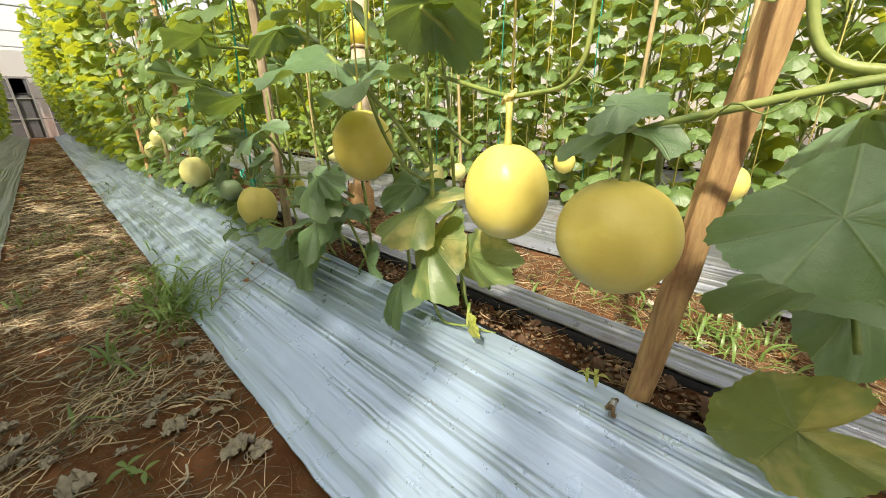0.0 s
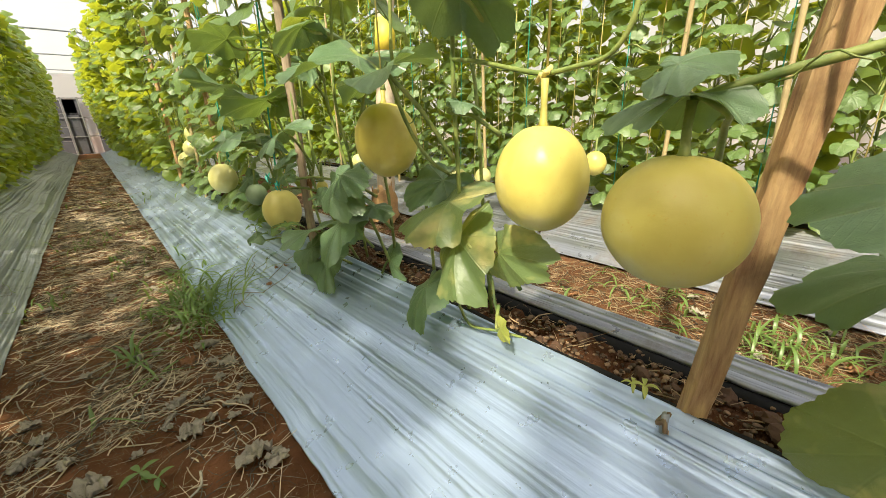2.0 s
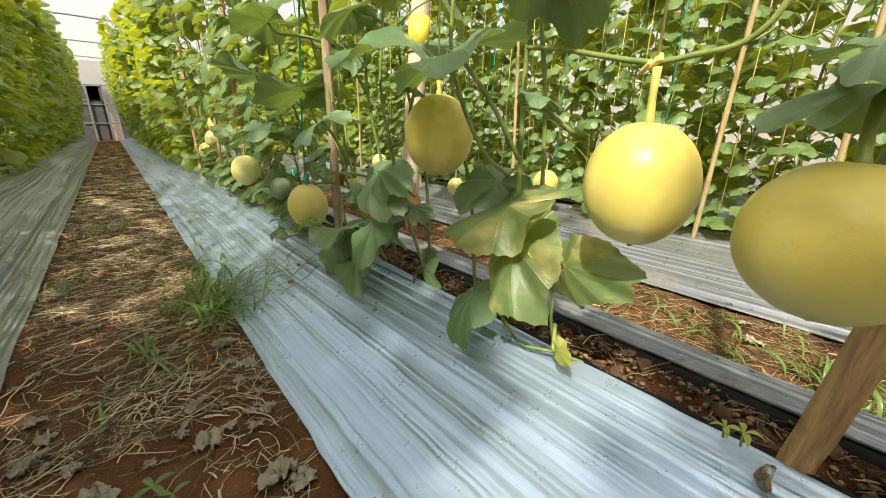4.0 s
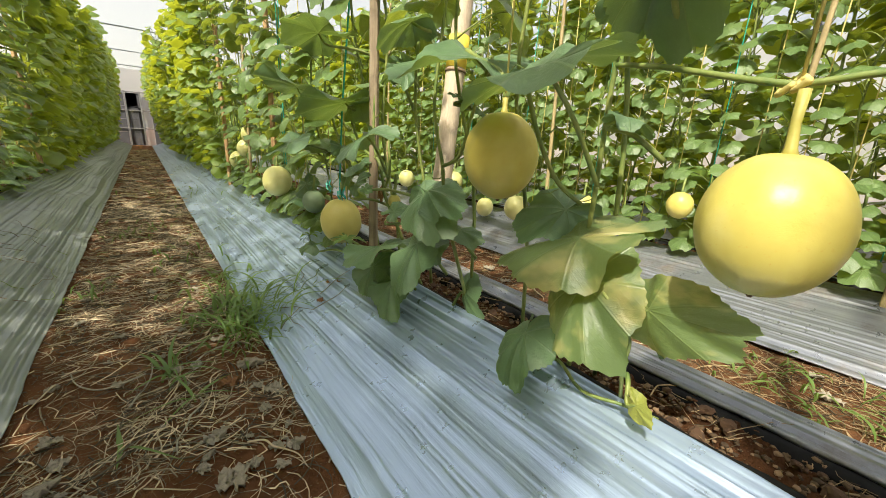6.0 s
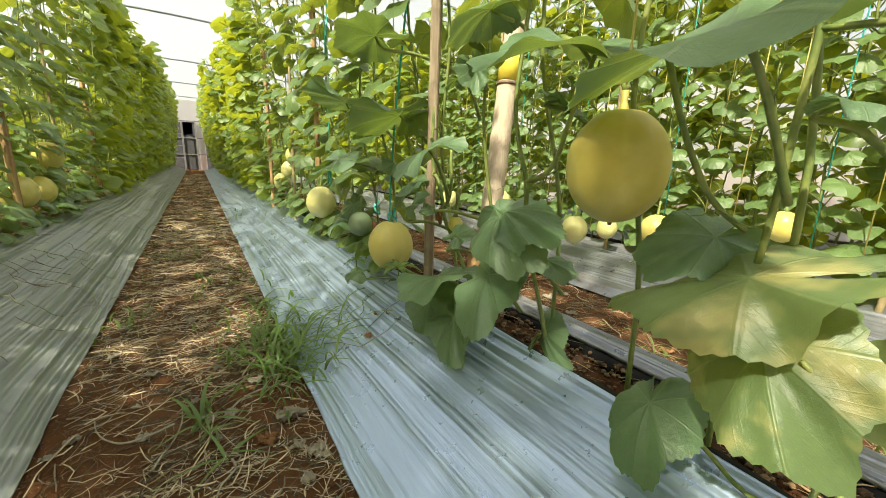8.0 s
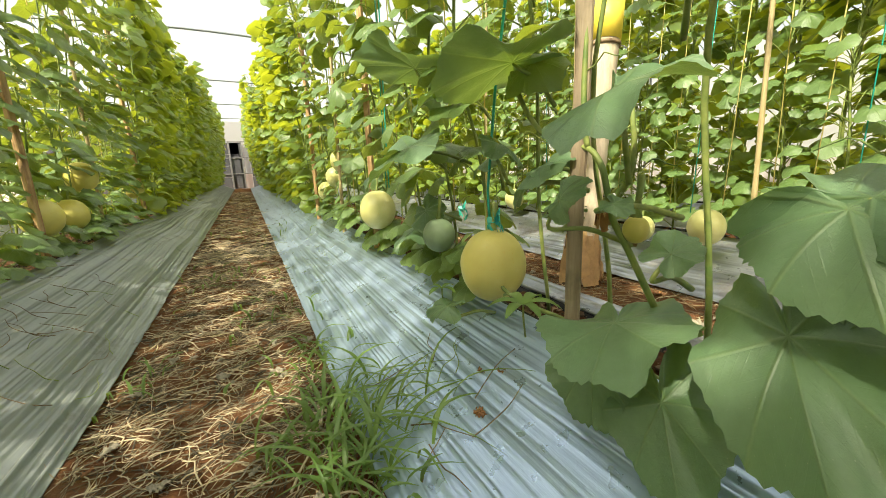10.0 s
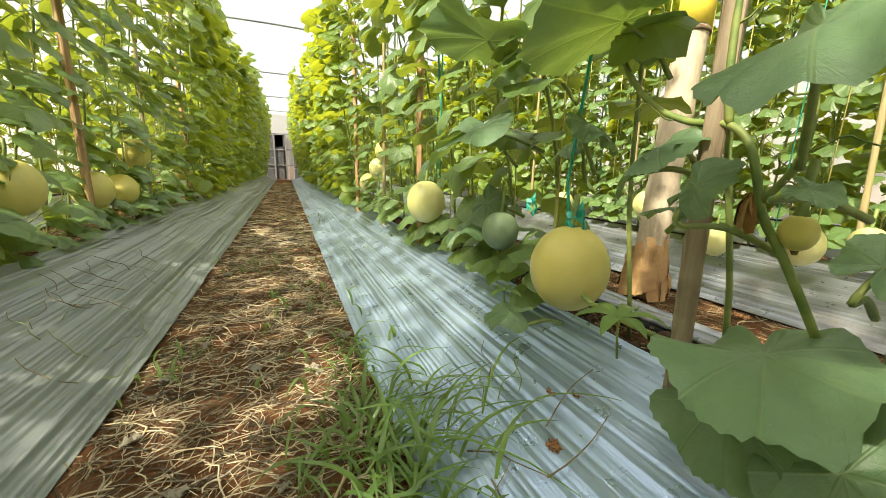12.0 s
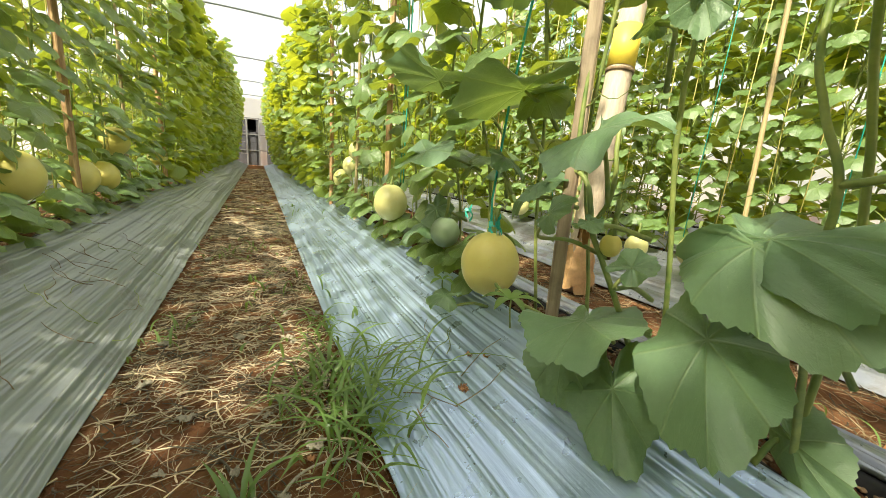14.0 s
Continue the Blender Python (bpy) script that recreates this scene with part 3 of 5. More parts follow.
def far_vine(x, y, rng, lean=0.0, tall=1.0):
    m = Matrix.Translation((x + rng.uniform(-0.05, 0.05), y, 0)) @ Matrix(((1, 0, lean / 3, 0), (0, 1, 0, 0), (0, 0, 1, 0), (0, 0, 0, 1))) @ Matrix.Rotation(rng.uniform(0, 6.28), 4, "Z") @ Matrix.Diagonal((1.12, 1.12, rng.uniform(0.95, 1.06) * tall, 1))
    a, b = rng.choice(FAR)
    if y > 13 or abs(x) > 4 or x < -3:
        DISTANT.append((m, a, b))
        return
    vine = tagged(new("melon_vine"), "tall leafy melon vine, far down the row or an unseen sun screen", "melon vine", "distant melon vines")
    vine.matrix_basis = m
    fo = put("foliage", a, vine)
    fo["kind"] = "stuff"
    put("stem", b, vine)


def plant_rows():
    rng = random.Random(4)
    for y in (-1.5, -1.0, 0.86, 1.18, 1.52, 1.9, 2.2):
        near_vine(1.22 + rng.uniform(-0.05, 0.05), y, -1, rng, 1.45, 3.3, 1.0, 0.11, 0.0, -0.35)
    y = 2.55
    while y < 7.2:
        near_vine(1.22 + rng.uniform(-0.05, 0.05), y, -1, rng, 0.33 if y > 2.8 else 1.0, 3.3, 1.0, 0.085, 0.0, -0.35)
        y += 0.38
    while y < 28.8:
        far_vine(1.10, y, rng, -0.5)
        y += 0.30
    y = 1.9
    while y < 8.2:
        near_vine(-1.46 + rng.uniform(-0.05, 0.05), y, 1, rng, 0.34, 3.7, 1.0, 0.066, 0.0, 0.30)
        y += 0.31
    while y < 28.8:
        far_vine(-1.34, y, rng, 0.42, 1.10)
        y += 0.22
    # unseen vines added to block the sun; their gap lets it onto one melon
    y = -3.4
    while y < 1.8:
        if not -0.96 < y < -0.38:
            far_vine(-1.46, y, rng, 0.0, 1.25 if y < -0.95 else 1.12)
        y += 0.15
    y = -0.8
    while y < 6.2:
        near_vine(3.6 + rng.uniform(-0.06, 0.06), y, -1, rng, 0.34, 3.2, 1.2, 0.046, scale=0.66)
        y += 0.36
    while y < 28.8:
        far_vine(3.6, y, rng)
        y += 0.4
    for x, a in ((4.05, 0.34), (5.9, 0.30), (-3.85, 0.4)):
        y = -2.5
        while y < 28.8:
            far_vine(x, y, rng)
            y += a


plant_rows()
join_distant()

# ---------------------------------------------------------------- melons


def melon_mesh(seed, w, h, res=40, skin=None):
    rng = random.Random(seed)
    V, F = [], []
    n, m = res, res // 2
    ax, ay = rng.uniform(-0.02, 0.02), rng.uniform(-0.02, 0.02)
    for j in range(m + 1):
        ph = math.pi * j / m
        for i in range(n):
            th = 2 * math.pi * i / n
            d = Vector((math.sin(ph) * math.cos(th), math.sin(ph) * math.sin(th), math.cos(ph)))
            k = 1 + 0.012 * noise.noise(d * 2.2 + Vector((seed, 0, 0))) + 0.005 * math.cos(10 * th) * math.sin(ph)
            z = d.z * h / 2
            if d.z > 0.93:
                z -= (d.z - 0.93) * 0.35 * h / 2
            V.append(((d.x + ax * d.z) * w / 2 * k, (d.y + ay * d.z) * w / 2 * k, z * k))
    for j in range(m):
        for i in range(n):
            i2 = (i + 1) % n
            F.append((j * n + i, (j + 1) * n + i, (j + 1) * n + i2, j * n + i2))
    return mesh_of("fruit", V, F, skin or RIND)


def melon(x, y, z, w, h, seed, stem_to=None, label="ripe golden-yellow melon hanging from its vine", res=40, nub=True, tilt=(0, 0), skin=None, stem=None):
    """A melon with its stalk; x, y, z is its middle."""
    ob = tagged(new("melon"), label, "melon", "hanging melons")
    ob.matrix_basis = pose(x, y, z, tilt[0], tilt[1], 0)
    fruit = put("fruit", melon_mesh(seed, w, h, res, skin), ob)
    top = Vector((0, 0, h / 2 * 0.955))
    end = (ob.matrix_basis.inverted() @ Vector(stem_to)) if stem_to else top + Vector((0.01, 0.0, 0.11))
    mid = (top + end) / 2 + Vector((0.004, 0.003, 0))
    tube("stalk", [top - Vector((0, 0, 0.01)), top + Vector((0, 0, 0.012)), mid, end], [0.018, 0.010, 0.0085, 0.010], stem or STEM, ob, 8)
    if nub:
        tube("blossom_scar", [(0, 0, -h / 2 + 0.004), (0.002, 0, -h / 2 - 0.008)], [0.008, 0.005], STAKE_THIN, ob, 6, "dry brown blossom end")
    return ob


melon(0.894, 0.073, 0.87, 0.272, 0.268, 1, (0.90, 0.075, 1.10), "large pale yellow melon hanging in shade beside a wooden stake", 64)
melon(0.924, 0.411, 0.923, 0.243, 0.278, 2, (0.93, 0.415, 1.17), "golden-yellow melon hanging in bright sun", 64, stem=STEM_GOLD)
melon(0.954, 1.173, 1.011, 0.252, 0.292, 3, (0.955, 1.175, 1.20), "golden-yellow melon hanging under a broad leaf", 64, stem=STEM_GOLD)
melon(0.966, 2.606, 0.51, 0.265, 0.300, 4, None, "yellow melon hanging low above the silver film", 56)
melon(0.93, 4.0, 0.625, 0.255, 0.280, 5, None, "pale yellow melon hanging low above the silver film", 40, skin=RIND_PALE)

# ---------------------------------------------------------------- single leaves near the walk
rh = random.Random(77)


def hero(at, tip, face, size, wide, form):
    """One broad leaf by the walk, on its own shoot from the trough."""
    shoot = tagged(new("melon_shoot"), "broad green melon leaf on a long stalk by the walk", "melon leaf", "single broad leaves")
    a = Vector(at)
    lm = frame_to(a, tip, face) @ Matrix.Diagonal((size * wide * 0.67, size * 0.85, size * 0.9, 1))
    put("leaf", SICK[form - 10] if form >= 10 else HERO[form], shoot, lm)
    back = Vector((1.10 + rh.uniform(-0.04, 0.04), a.y + rh.uniform(-0.07, 0.07), a.z - rh.uniform(0.06, 0.16)))
    t = Vector(tip)
    mid = a - t * 0.05 - Vector((0, 0, 0.035))
    pts = smooth_path([back, back.lerp(mid, 0.55) + Vector((0, 0, 0.02)), mid, a - Vector(face) * 0.004], 5)
    tube("petiole", pts, [0.0085 - 0.0035 * i / len(pts) for i in range(len(pts))], STEM, shoot, 6)
    return shoot


hero((1.207, -0.357, 0.727), (-0.436, -0.371, -0.820), (-0.684, -0.456, 0.570), 0.357, 1.0, 4)
hero((1.120, -0.276, 1.130), (-0.230, 0.873, -0.430), (0.262, 0.209, 0.942), 0.283, .8, 1)
hero((0.843, 0.089, 1.159), (0.831, -0.492, 0.260), (-0.421, -0.251, 0.872), 0.258, .62, 0)
hero((0.902, 0.067, 1.111), (-0.387, 0.920, 0.061), (0.020, 0.020, 1.000), 0.287, .8, 1)
hero((0.972, 1.580, 0.594), (-0.593, 0.031, -0.805), (-0.738, -0.422, 0.527), 0.205, 1.0, 1)
hero((1.016, 1.440, 0.688), (0.375, -0.910, -0.178), (-0.302, -0.302, 0.905), 0.228, .8, 0)
hero((1.133, 2.366, 0.742), (-0.614, 0.780, -0.116), (-0.101, 0.253, 0.962), 0.181, .8, 0)
hero((0.952, 2.297, 0.906), (-0.554, 0.724, -0.410), (-0.153, 0.204, 0.967), 0.275, .9, 3)
hero((0.927, 2.284, 0.898), (0.500, -0.719, 0.482), (-0.205, 0.102, 0.973), 0.146, .8, 1)
hero((1.025, 2.730, 0.931), (-0.668, 0.550, -0.501), (-0.423, 0.106, 0.900), 0.171, 1.1, 4)
hero((0.982, 2.586, 0.989), (0.649, -0.637, -0.416), (-0.205, 0.102, 0.973), 0.225, 1.0, 1)
hero((0.852, 3.175, 1.003), (-0.825, 0.397, -0.403), (-0.252, 0.151, 0.956), 0.432, .9, 2)
hero((0.884, 3.197, 0.591), (-0.954, -0.000, -0.301), (-0.301, 0.000, 0.954), 0.302, .9, 4)
hero((0.914, 3.124, 0.694), (-0.112, -0.896, -0.429), (-0.742, -0.212, 0.636), 0.276, 1.0, 0)
hero((0.786, 2.680, 0.345), (-0.506, 0.862, -0.035), (-0.416, -0.208, 0.885), 0.215, .9, 1)
hero((0.950, 1.818, 1.368), (0.546, -0.120, -0.829), (0.000, 0.352, 0.936), 0.171, 1.1, 3)
hero((0.947, 1.931, 1.334), (-0.431, 0.861, -0.272), (0.000, 0.301, 0.954), 0.111, 1.0, 1)
hero((0.722, 2.231, 1.525), (-0.973, -0.163, 0.166), (0.100, 0.350, 0.931), 0.365, 1.1, 0)
hero((0.904, 0.683, 1.442), (0.959, 0.172, -0.227), (0.153, 0.358, 0.921), 0.369, 1.0, 3)
hero((1.010, 0.824, 1.422), (0.542, -0.795, -0.273), (0.101, 0.302, 0.948), 0.210, 1.2, 1)
hero((0.977, 1.406, 1.206), (0.429, -0.809, -0.401), (0.000, 0.301, 0.954), 0.185, 1.0, 0)
hero((0.931, 2.891, 1.252), (-0.828, 0.462, -0.317), (-0.404, -0.101, 0.909), 0.333, .9, 2)
hero((0.874, 1.635, 1.492), (-0.660, 0.734, -0.162), (0.100, 0.300, 0.949), 0.270, 1.0, 3)
hero((1.060, 0.959, 0.855), (-0.850, 0.436, -0.296), (-0.503, -0.503, 0.704), 0.330, .9, 4)
hero((0.856, 2.126, 0.812), (0.439, -0.304, 0.845), (-0.404, -0.101, 0.909), 0.170, 1.0, 4)
hero((0.934, 1.859, 0.701), (0.862, -0.215, 0.458), (-0.505, -0.303, 0.808), 0.166, 1.0, 2)
hero((0.988, 0.766, 1.134), (0.628, -0.761, -0.162), (-0.099, 0.099, 0.990), 0.157, .8, 1)
hero((0.811, 1.918, 0.818), (-0.079, -0.954, -0.288), (-0.518, -0.207, 0.830), 0.088, 1.0, 2)


def broad_leaf(base, tip, side, form, label="broad green melon leaf on a long stalk by the walk", foot=None):
    """A broad leaf by the walk: where the stalk meets it, the end of its tip, and a point on one edge."""
    shoot = tagged(new("melon_shoot"), label, "melon leaf", "single broad leaves")
    a, d, w = Vector(base), Vector(tip) - Vector(base), Vector(side) - Vector(base)
    length = d.length
    d.normalize()
    w -= d * w.dot(d)
    face = w.cross(d).normalized()
    face = -face if face.z < 0 else face
    lm = frame_to(a, d, face) @ Matrix.Diagonal((w.length / 0.53, length / 0.60, (w.length / 0.53 + length / 0.60) / 2, 1))
    put("leaf", form, shoot, lm)
    back = Vector(foot) if foot else Vector((1.10, a.y + rh.uniform(-0.07, 0.07), a.z - rh.uniform(0.08, 0.18)))
    mid = a - d * 0.035 - Vector((0, 0, 0.035))
    pts = smooth_path([back, back.lerp(mid, 0.55) + Vector((0, 0, 0.02)), mid, a - face * 0.004], 5)
    tube("petiole", pts, [0.0085 - 0.0035 * i / len(pts) for i in range(len(pts))], STEM, shoot, 6)
    return shoot


WITHERED = "broad melon leaf with a pale withered patch"
broad_leaf((0.84, -0.274, 0.993), (0.90, -0.098, 0.971), (0.74, -0.258, 0.91), HERO[2], "large grey-green melon leaf catching the light")
broad_leaf((1.10, -0.31, 0.807), (1.18, -0.061, 0.718), (1.03, -0.225, 0.743), HERO[1])
broad_leaf((1.0, -0.326, 0.483), (1.02, -0.157, 0.345), (1.06, -0.284, 0.59), SICK[2], WITHERED)
broad_leaf((0.785, 0.89, 1.242), (0.84, 1.24, 1.220), (0.685, 0.90, 1.206), HERO[2], "long drooping green leaf over a melon", (0.99, 0.82, 0.95))
broad_leaf((0.96, 1.339, 1.342), (0.66, 1.44, 1.33), (0.74, 1.22, 1.28), HERO[2])
broad_leaf((1.0, 0.858, 0.79), (0.93, 1.14, 0.70), (0.84, 0.879, 0.70), SICK[0], WITHERED, (1.04, 0.84, 0.52))
broad_leaf((0.99, 0.81, 0.663), (0.84, 0.711, 0.505), (0.89, 0.904, 0.501), SICK[1], "broad green melon leaf yellowing along its edge", (1.12, 0.80, 0.40))
broad_leaf((1.02, 0.633, 0.635), (0.93, 0.419, 0.685), (0.92, 0.49, 0.575), SICK[2], WITHERED)
broad_leaf((0.98, 1.004, 0.406), (0.83, 0.981, 0.327), (0.88, 0.876, 0.381), HERO[3])
broad_leaf((0.985, 0.60, 0.365), (0.96, 0.55, 0.335), (0.972, 0.56, 0.383), PALE[0], "small yellowing melon leaf over the trough", (1.06, 0.67, 0.40))
broad_leaf((0.92, 1.585, 0.825), (0.80, 1.39, 0.775), (0.82, 1.66, 0.735), HERO[3])
broad_leaf((0.93, 1.565, 0.843), (0.84, 1.294, 0.88), (0.98, 1.477, 0.918), HERO[5])
broad_leaf((0.93, 1.634, 0.593), (0.735, 1.50, 0.45), (0.79, 1.69, 0.46), HERO[0])
broad_leaf((0.91, 2.036, 0.365), (0.80, 1.95, 0.262), (0.81, 2.11, 0.270), HERO[2])
broad_leaf((0.92, 1.84, 0.345), (0.80, 1.72, 0.215), (0.79, 1.87, 0.22), HERO[2])
broad_leaf((1.13, 1.508, 0.363), (1.05, 1.399, 0.295), (1.11, 1.53, 0.285), HERO[3])
broad_leaf((0.83, 1.95, 1.06), (0.68, 1.90, 1.01), (0.77, 2.10, 1.005), HERO[4], "drooping grey-green melon leaf over a thin stake", (0.99, 2.02, 0.85))
broad_leaf((0.92, 1.983, 0.495), (0.70, 1.874, 0.495), (0.72, 2.086, 0.45), HERO[2])
broad_leaf((0.88, 3.10, 1.36), (0.74, 3.36, 1.46), (0.90, 3.40, 1.35), HERO[2])
broad_leaf((0.95, 2.457, 1.24), (0.76, 2.644, 1.205), (1.03, 2.70, 1.18), HERO[2])
broad_leaf((0.80, 3.038, 1.002), (0.60, 3.16, 0.90), (0.72, 2.90, 0.95), HERO[2])

# ---------------------------------------------------------------- runners, stalks and strings near the walk


def runner(name, pts, r0, r1, label, category, mat=None, sides=8):
    line = smooth_path(pts, 6)
    if name == "vine_runner":
        r0, r1 = 0.84 * r0, 0.84 * r1
    n = len(line)
    ob = tagged(tube(name, line, [r0 + (r1 - r0) * i / (n - 1) for i in range(n)], mat or STEM, None, sides), label, category)
    if name == "vine_runner":
        for k in (n // 3, 2 * n // 3):
            p, a = line[k], rh.uniform(0, 6.28)
            if p.z < 0.62:
                continue
            curl = [p + Vector((math.cos(a) * 0.02 * j + 0.012 * math.sin(j * 1.1), math.sin(a) * 0.02 * j, 0.014 * math.sin(j * 1.1 + a) + 0.003 * j)) for j in range(9)]
            tube("tendril", curl, [0.0026 - 0.0002 * j for j in range(9)], STEM, ob, 4)
    return ob


runner("vine_runner", [(1.02, 0.84, 1.27), (0.99, 0.70, 1.245), (0.97, 0.52, 1.20), (0.965, 0.435, 1.182)], 0.0075, 0.0085, "green side shoot carrying a melon", "vine shoot")
runner("vine_runner", [(0.965, 0.435, 1.182), (0.965, 0.36, 1.190), (0.965, 0.275, 1.205), (0.96, 0.225, 1.27), (0.965, 0.215, 1.40), (0.99, 0.20, 1.62), (1.03, 0.20, 1.95)], 0.0080, 0.006, "green side shoot curling up past a melon", "vine shoot")
runner("vine_runner", [(0.905, 0.08, 1.10), (0.925, 0.0, 1.125), (0.94, -0.12, 1.155), (0.95, -0.28, 1.19), (0.98, -0.50, 1.21)], 0.009, 0.0115, "thick green side shoot carrying a melon", "vine shoot")
runner("vine_runner", [(0.98, -0.14, 1.60), (0.955, -0.145, 1.42), (0.95, -0.165, 1.29), (0.95, -0.20, 1.225), (0.955, -0.27, 1.20), (1.0, -0.42, 1.20)], 0.010, 0.0115, "thick curved green vine", "vine shoot")
runner("vine_runner", [(1.16, 0.92, 0.22), (1.10, 0.90, 0.50), (1.05, 0.86, 0.90), (1.02, 0.84, 1.25), (1.03, 0.83, 1.70), (1.02, 0.84, 2.3), (1.02, 0.84, 3.0)], 0.0105, 0.007, "upright green melon stem beside the bed", "vine stem")
runner("vine_runner", [(1.02, 2.55, 1.34), (1.0, 2.53, 1.24), (1.0, 2.47, 1.12), (1.0, 2.38, 1.02), (1.0, 2.27, 0.965), (1.0, 2.17, 0.947), (1.0, 2.12, 0.90), (1.0, 2.095, 0.83), (1.0, 2.07, 0.75), (1.02, 2.02, 0.65), (1.08, 1.95, 0.45), (1.16, 1.92, 0.24)], 0.0095, 0.0115, "thick looping green melon vine", "vine stem")
runner("vine_runner", [(1.0, 2.17, 0.947), (0.99, 2.18, 1.05), (1.0, 2.19, 1.25), (1.03, 2.20, 1.6), (1.02, 2.2, 2.2), (1.0, 2.2, 3.0)], 0.0105, 0.007, "upright pale green melon stem", "vine stem")
runner("vine_runner", [(1.0, 2.08, 0.78), (1.0, 2.03, 0.86), (1.0, 2.02, 0.95), (1.0, 2.03, 1.02), (1.02, 2.05, 1.12)], 0.0095, 0.008, "curved green side shoot", "vine shoot")
runner("vine_runner", [(1.17, 1.50, 0.22), (1.08, 1.50, 0.48), (0.98, 1.50, 0.77), (0.95, 1.495, 0.954), (0.95, 1.545, 1.09), (0.96, 1.58, 1.25), (1.0, 1.57, 1.7), (1.02, 1.55, 2.3), (1.0, 1.55, 3.0)], 0.0105, 0.007, "upright thick green melon stem", "vine stem")
runner("vine_runner", [(0.95, 1.493, 0.954), (0.95, 1.44, 0.97), (0.95, 1.392, 1.0), (0.95, 1.36, 1.06), (0.955, 1.345, 1.13), (1.0, 1.30, 1.35)], 0.0095, 0.008, "curved green side shoot", "vine shoot")
runner("vine_runner", [(1.16, 1.95, 0.24), (1.02, 2.2, 0.38), (0.95, 2.35, 0.42), (0.93, 2.5, 0.46), (0.97, 2.58, 0.60), (0.97, 2.60, 0.67)], 0.010, 0.008, "green side shoot along the bed", "vine shoot")
runner("vine_runner", [(0.96, 1.175, 1.20), (0.97, 1.22, 1.28), (0.97, 1.32, 1.33), (0.98, 1.42, 1.38)], 0.013, 0.011, "pale yellow-green side shoot carrying a melon", "vine shoot")
runner("vine_runner", [(0.90, 1.05, 1.25), (0.93, 1.0, 1.08), (0.98, 0.95, 0.95), (1.05, 0.90, 0.88)], 0.009, 0.008, "drooping green leaf stalk", "vine shoot")
runner("vine_runner", [(1.15, 0.98, 0.26), (1.08, 0.90, 0.30), (1.02, 0.78, 0.29), (1.05, 0.66, 0.30), (1.12, 0.58, 0.27)], 0.008, 0.006, "pale runner creeping along the bed", "vine shoot")
runner("vine_runner", [(1.12, 0.70, 0.27), (1.05, 0.68, 0.42), (1.0, 0.66, 0.55), (0.97, 0.74, 0.66)], 0.008, 0.006, "green shoot with a withered leaf", "vine shoot")
for a in ((0.94, 0.415, 1.182), (0.955, 0.44, 1.178), (0.965, 0.425, 1.190)):
    runner("twine_knot", [a, (a[0] + 0.02, a[1] + 0.012, a[2] + 0.010), (a[0] + 0.005, a[1] + 0.02, a[2] - 0.012), (a[0] - 0.012, a[1] - 0.004, a[2] + 0.004)], 0.006, 0.006, "pale twine knot round the melon shoot", "twine knot", TWINE)


def string(points, mat=None, r=0.0035, label="white plastic string holding up a melon vine"):
    return tagged(tube("trellis_string", points, r, mat or TWINE, None, 5), label, "trellis string", "trellis strings")


string([(0.96, 0.43, 1.18), (0.97, 0.43, 2.0), (1.0, 0.44, 3.4)])
string([(0.955, 1.175, 1.20), (0.97, 1.18, 2.2), (1.0, 1.18, 3.4)])
TEAL_LABEL = "teal plastic string holding up a melon vine"
string([(0.975, 2.64, 0.68), (1.0, 2.69, 0.80), (1.0, 2.63, 1.2), (1.0, 2.5, 1.75), (1.02, 2.4, 3.4)], TEAL, 0.006, TEAL_LABEL)
string([(1.0, 3.93, 0.78), (1.0, 3.93, 1.1), (1.02, 3.9, 3.4)], TEAL, 0.005, TEAL_LABEL)
string([(1.0, 3.99, 0.78), (1.02, 4.0, 3.4)], TEAL, 0.004, TEAL_LABEL)
rs = random.Random(12)
for i in range(26):
    string([(3.45 + rs.uniform(-0.1, 0.1), -0.6 + i * 0.24, 0.4), (3.5, -0.6 + i * 0.24 + rs.uniform(-0.06, 0.06), 3.5)], TEAL if i % 4 == 0 else TWINE, 0.004, TEAL_LABEL if i % 4 == 0 else "white plastic string holding up a melon vine")
for i in range(14):
    string([(-1.36 + rs.uniform(-0.06, 0.06), 2.4 + i * 0.42, 0.4), (-1.38, 2.4 + i * 0.42, 3.5)], None, 0.0035)
for i in range(14):
    string([(1.15 + rs.uniform(-0.06, 0.06), 2.9 + i * 0.4, 0.4), (1.1, 2.9 + i * 0.4, 3.5)], None, 0.0035)


def teal_bow(x, y, z, s=1.0):
    """A flat plastic string tied in a bow above a melon."""
    bow = tagged(new("string_bow"), "crumpled teal plastic string tied round a melon stalk", "string bow")
    for k in range(7):
        a = k * 0.9
        pts = smooth_path([(x, y, z), (x + 0.02 * s * math.cos(a), y + 0.035 * s * math.sin(a), z + 0.03 * s * math.cos(a * 1.7)), (x + 0.012 * s * math.cos(a + 1), y + 0.025 * s * math.sin(a + 1.2), z - (0.02 + 0.008 * k) * s)], 5)
        V, F = [], []
        for i, p in enumerate(pts):
            w = Vector((0.2, 0.5, 0.8)).normalized() * 0.010 * s
            V += [p - w, p + w]
            if i:
                F.append((2 * i - 2, 2 * i - 1, 2 * i + 1, 2 * i))
        put("loop", mesh_of("loop", V, F, TEAL), bow)


teal_bow(0.972, 2.60, 0.695, 1.3)
teal_bow(1.0, 2.9, 0.72, 0.9)


# ---------------------------------------------------------------- stakes and posts


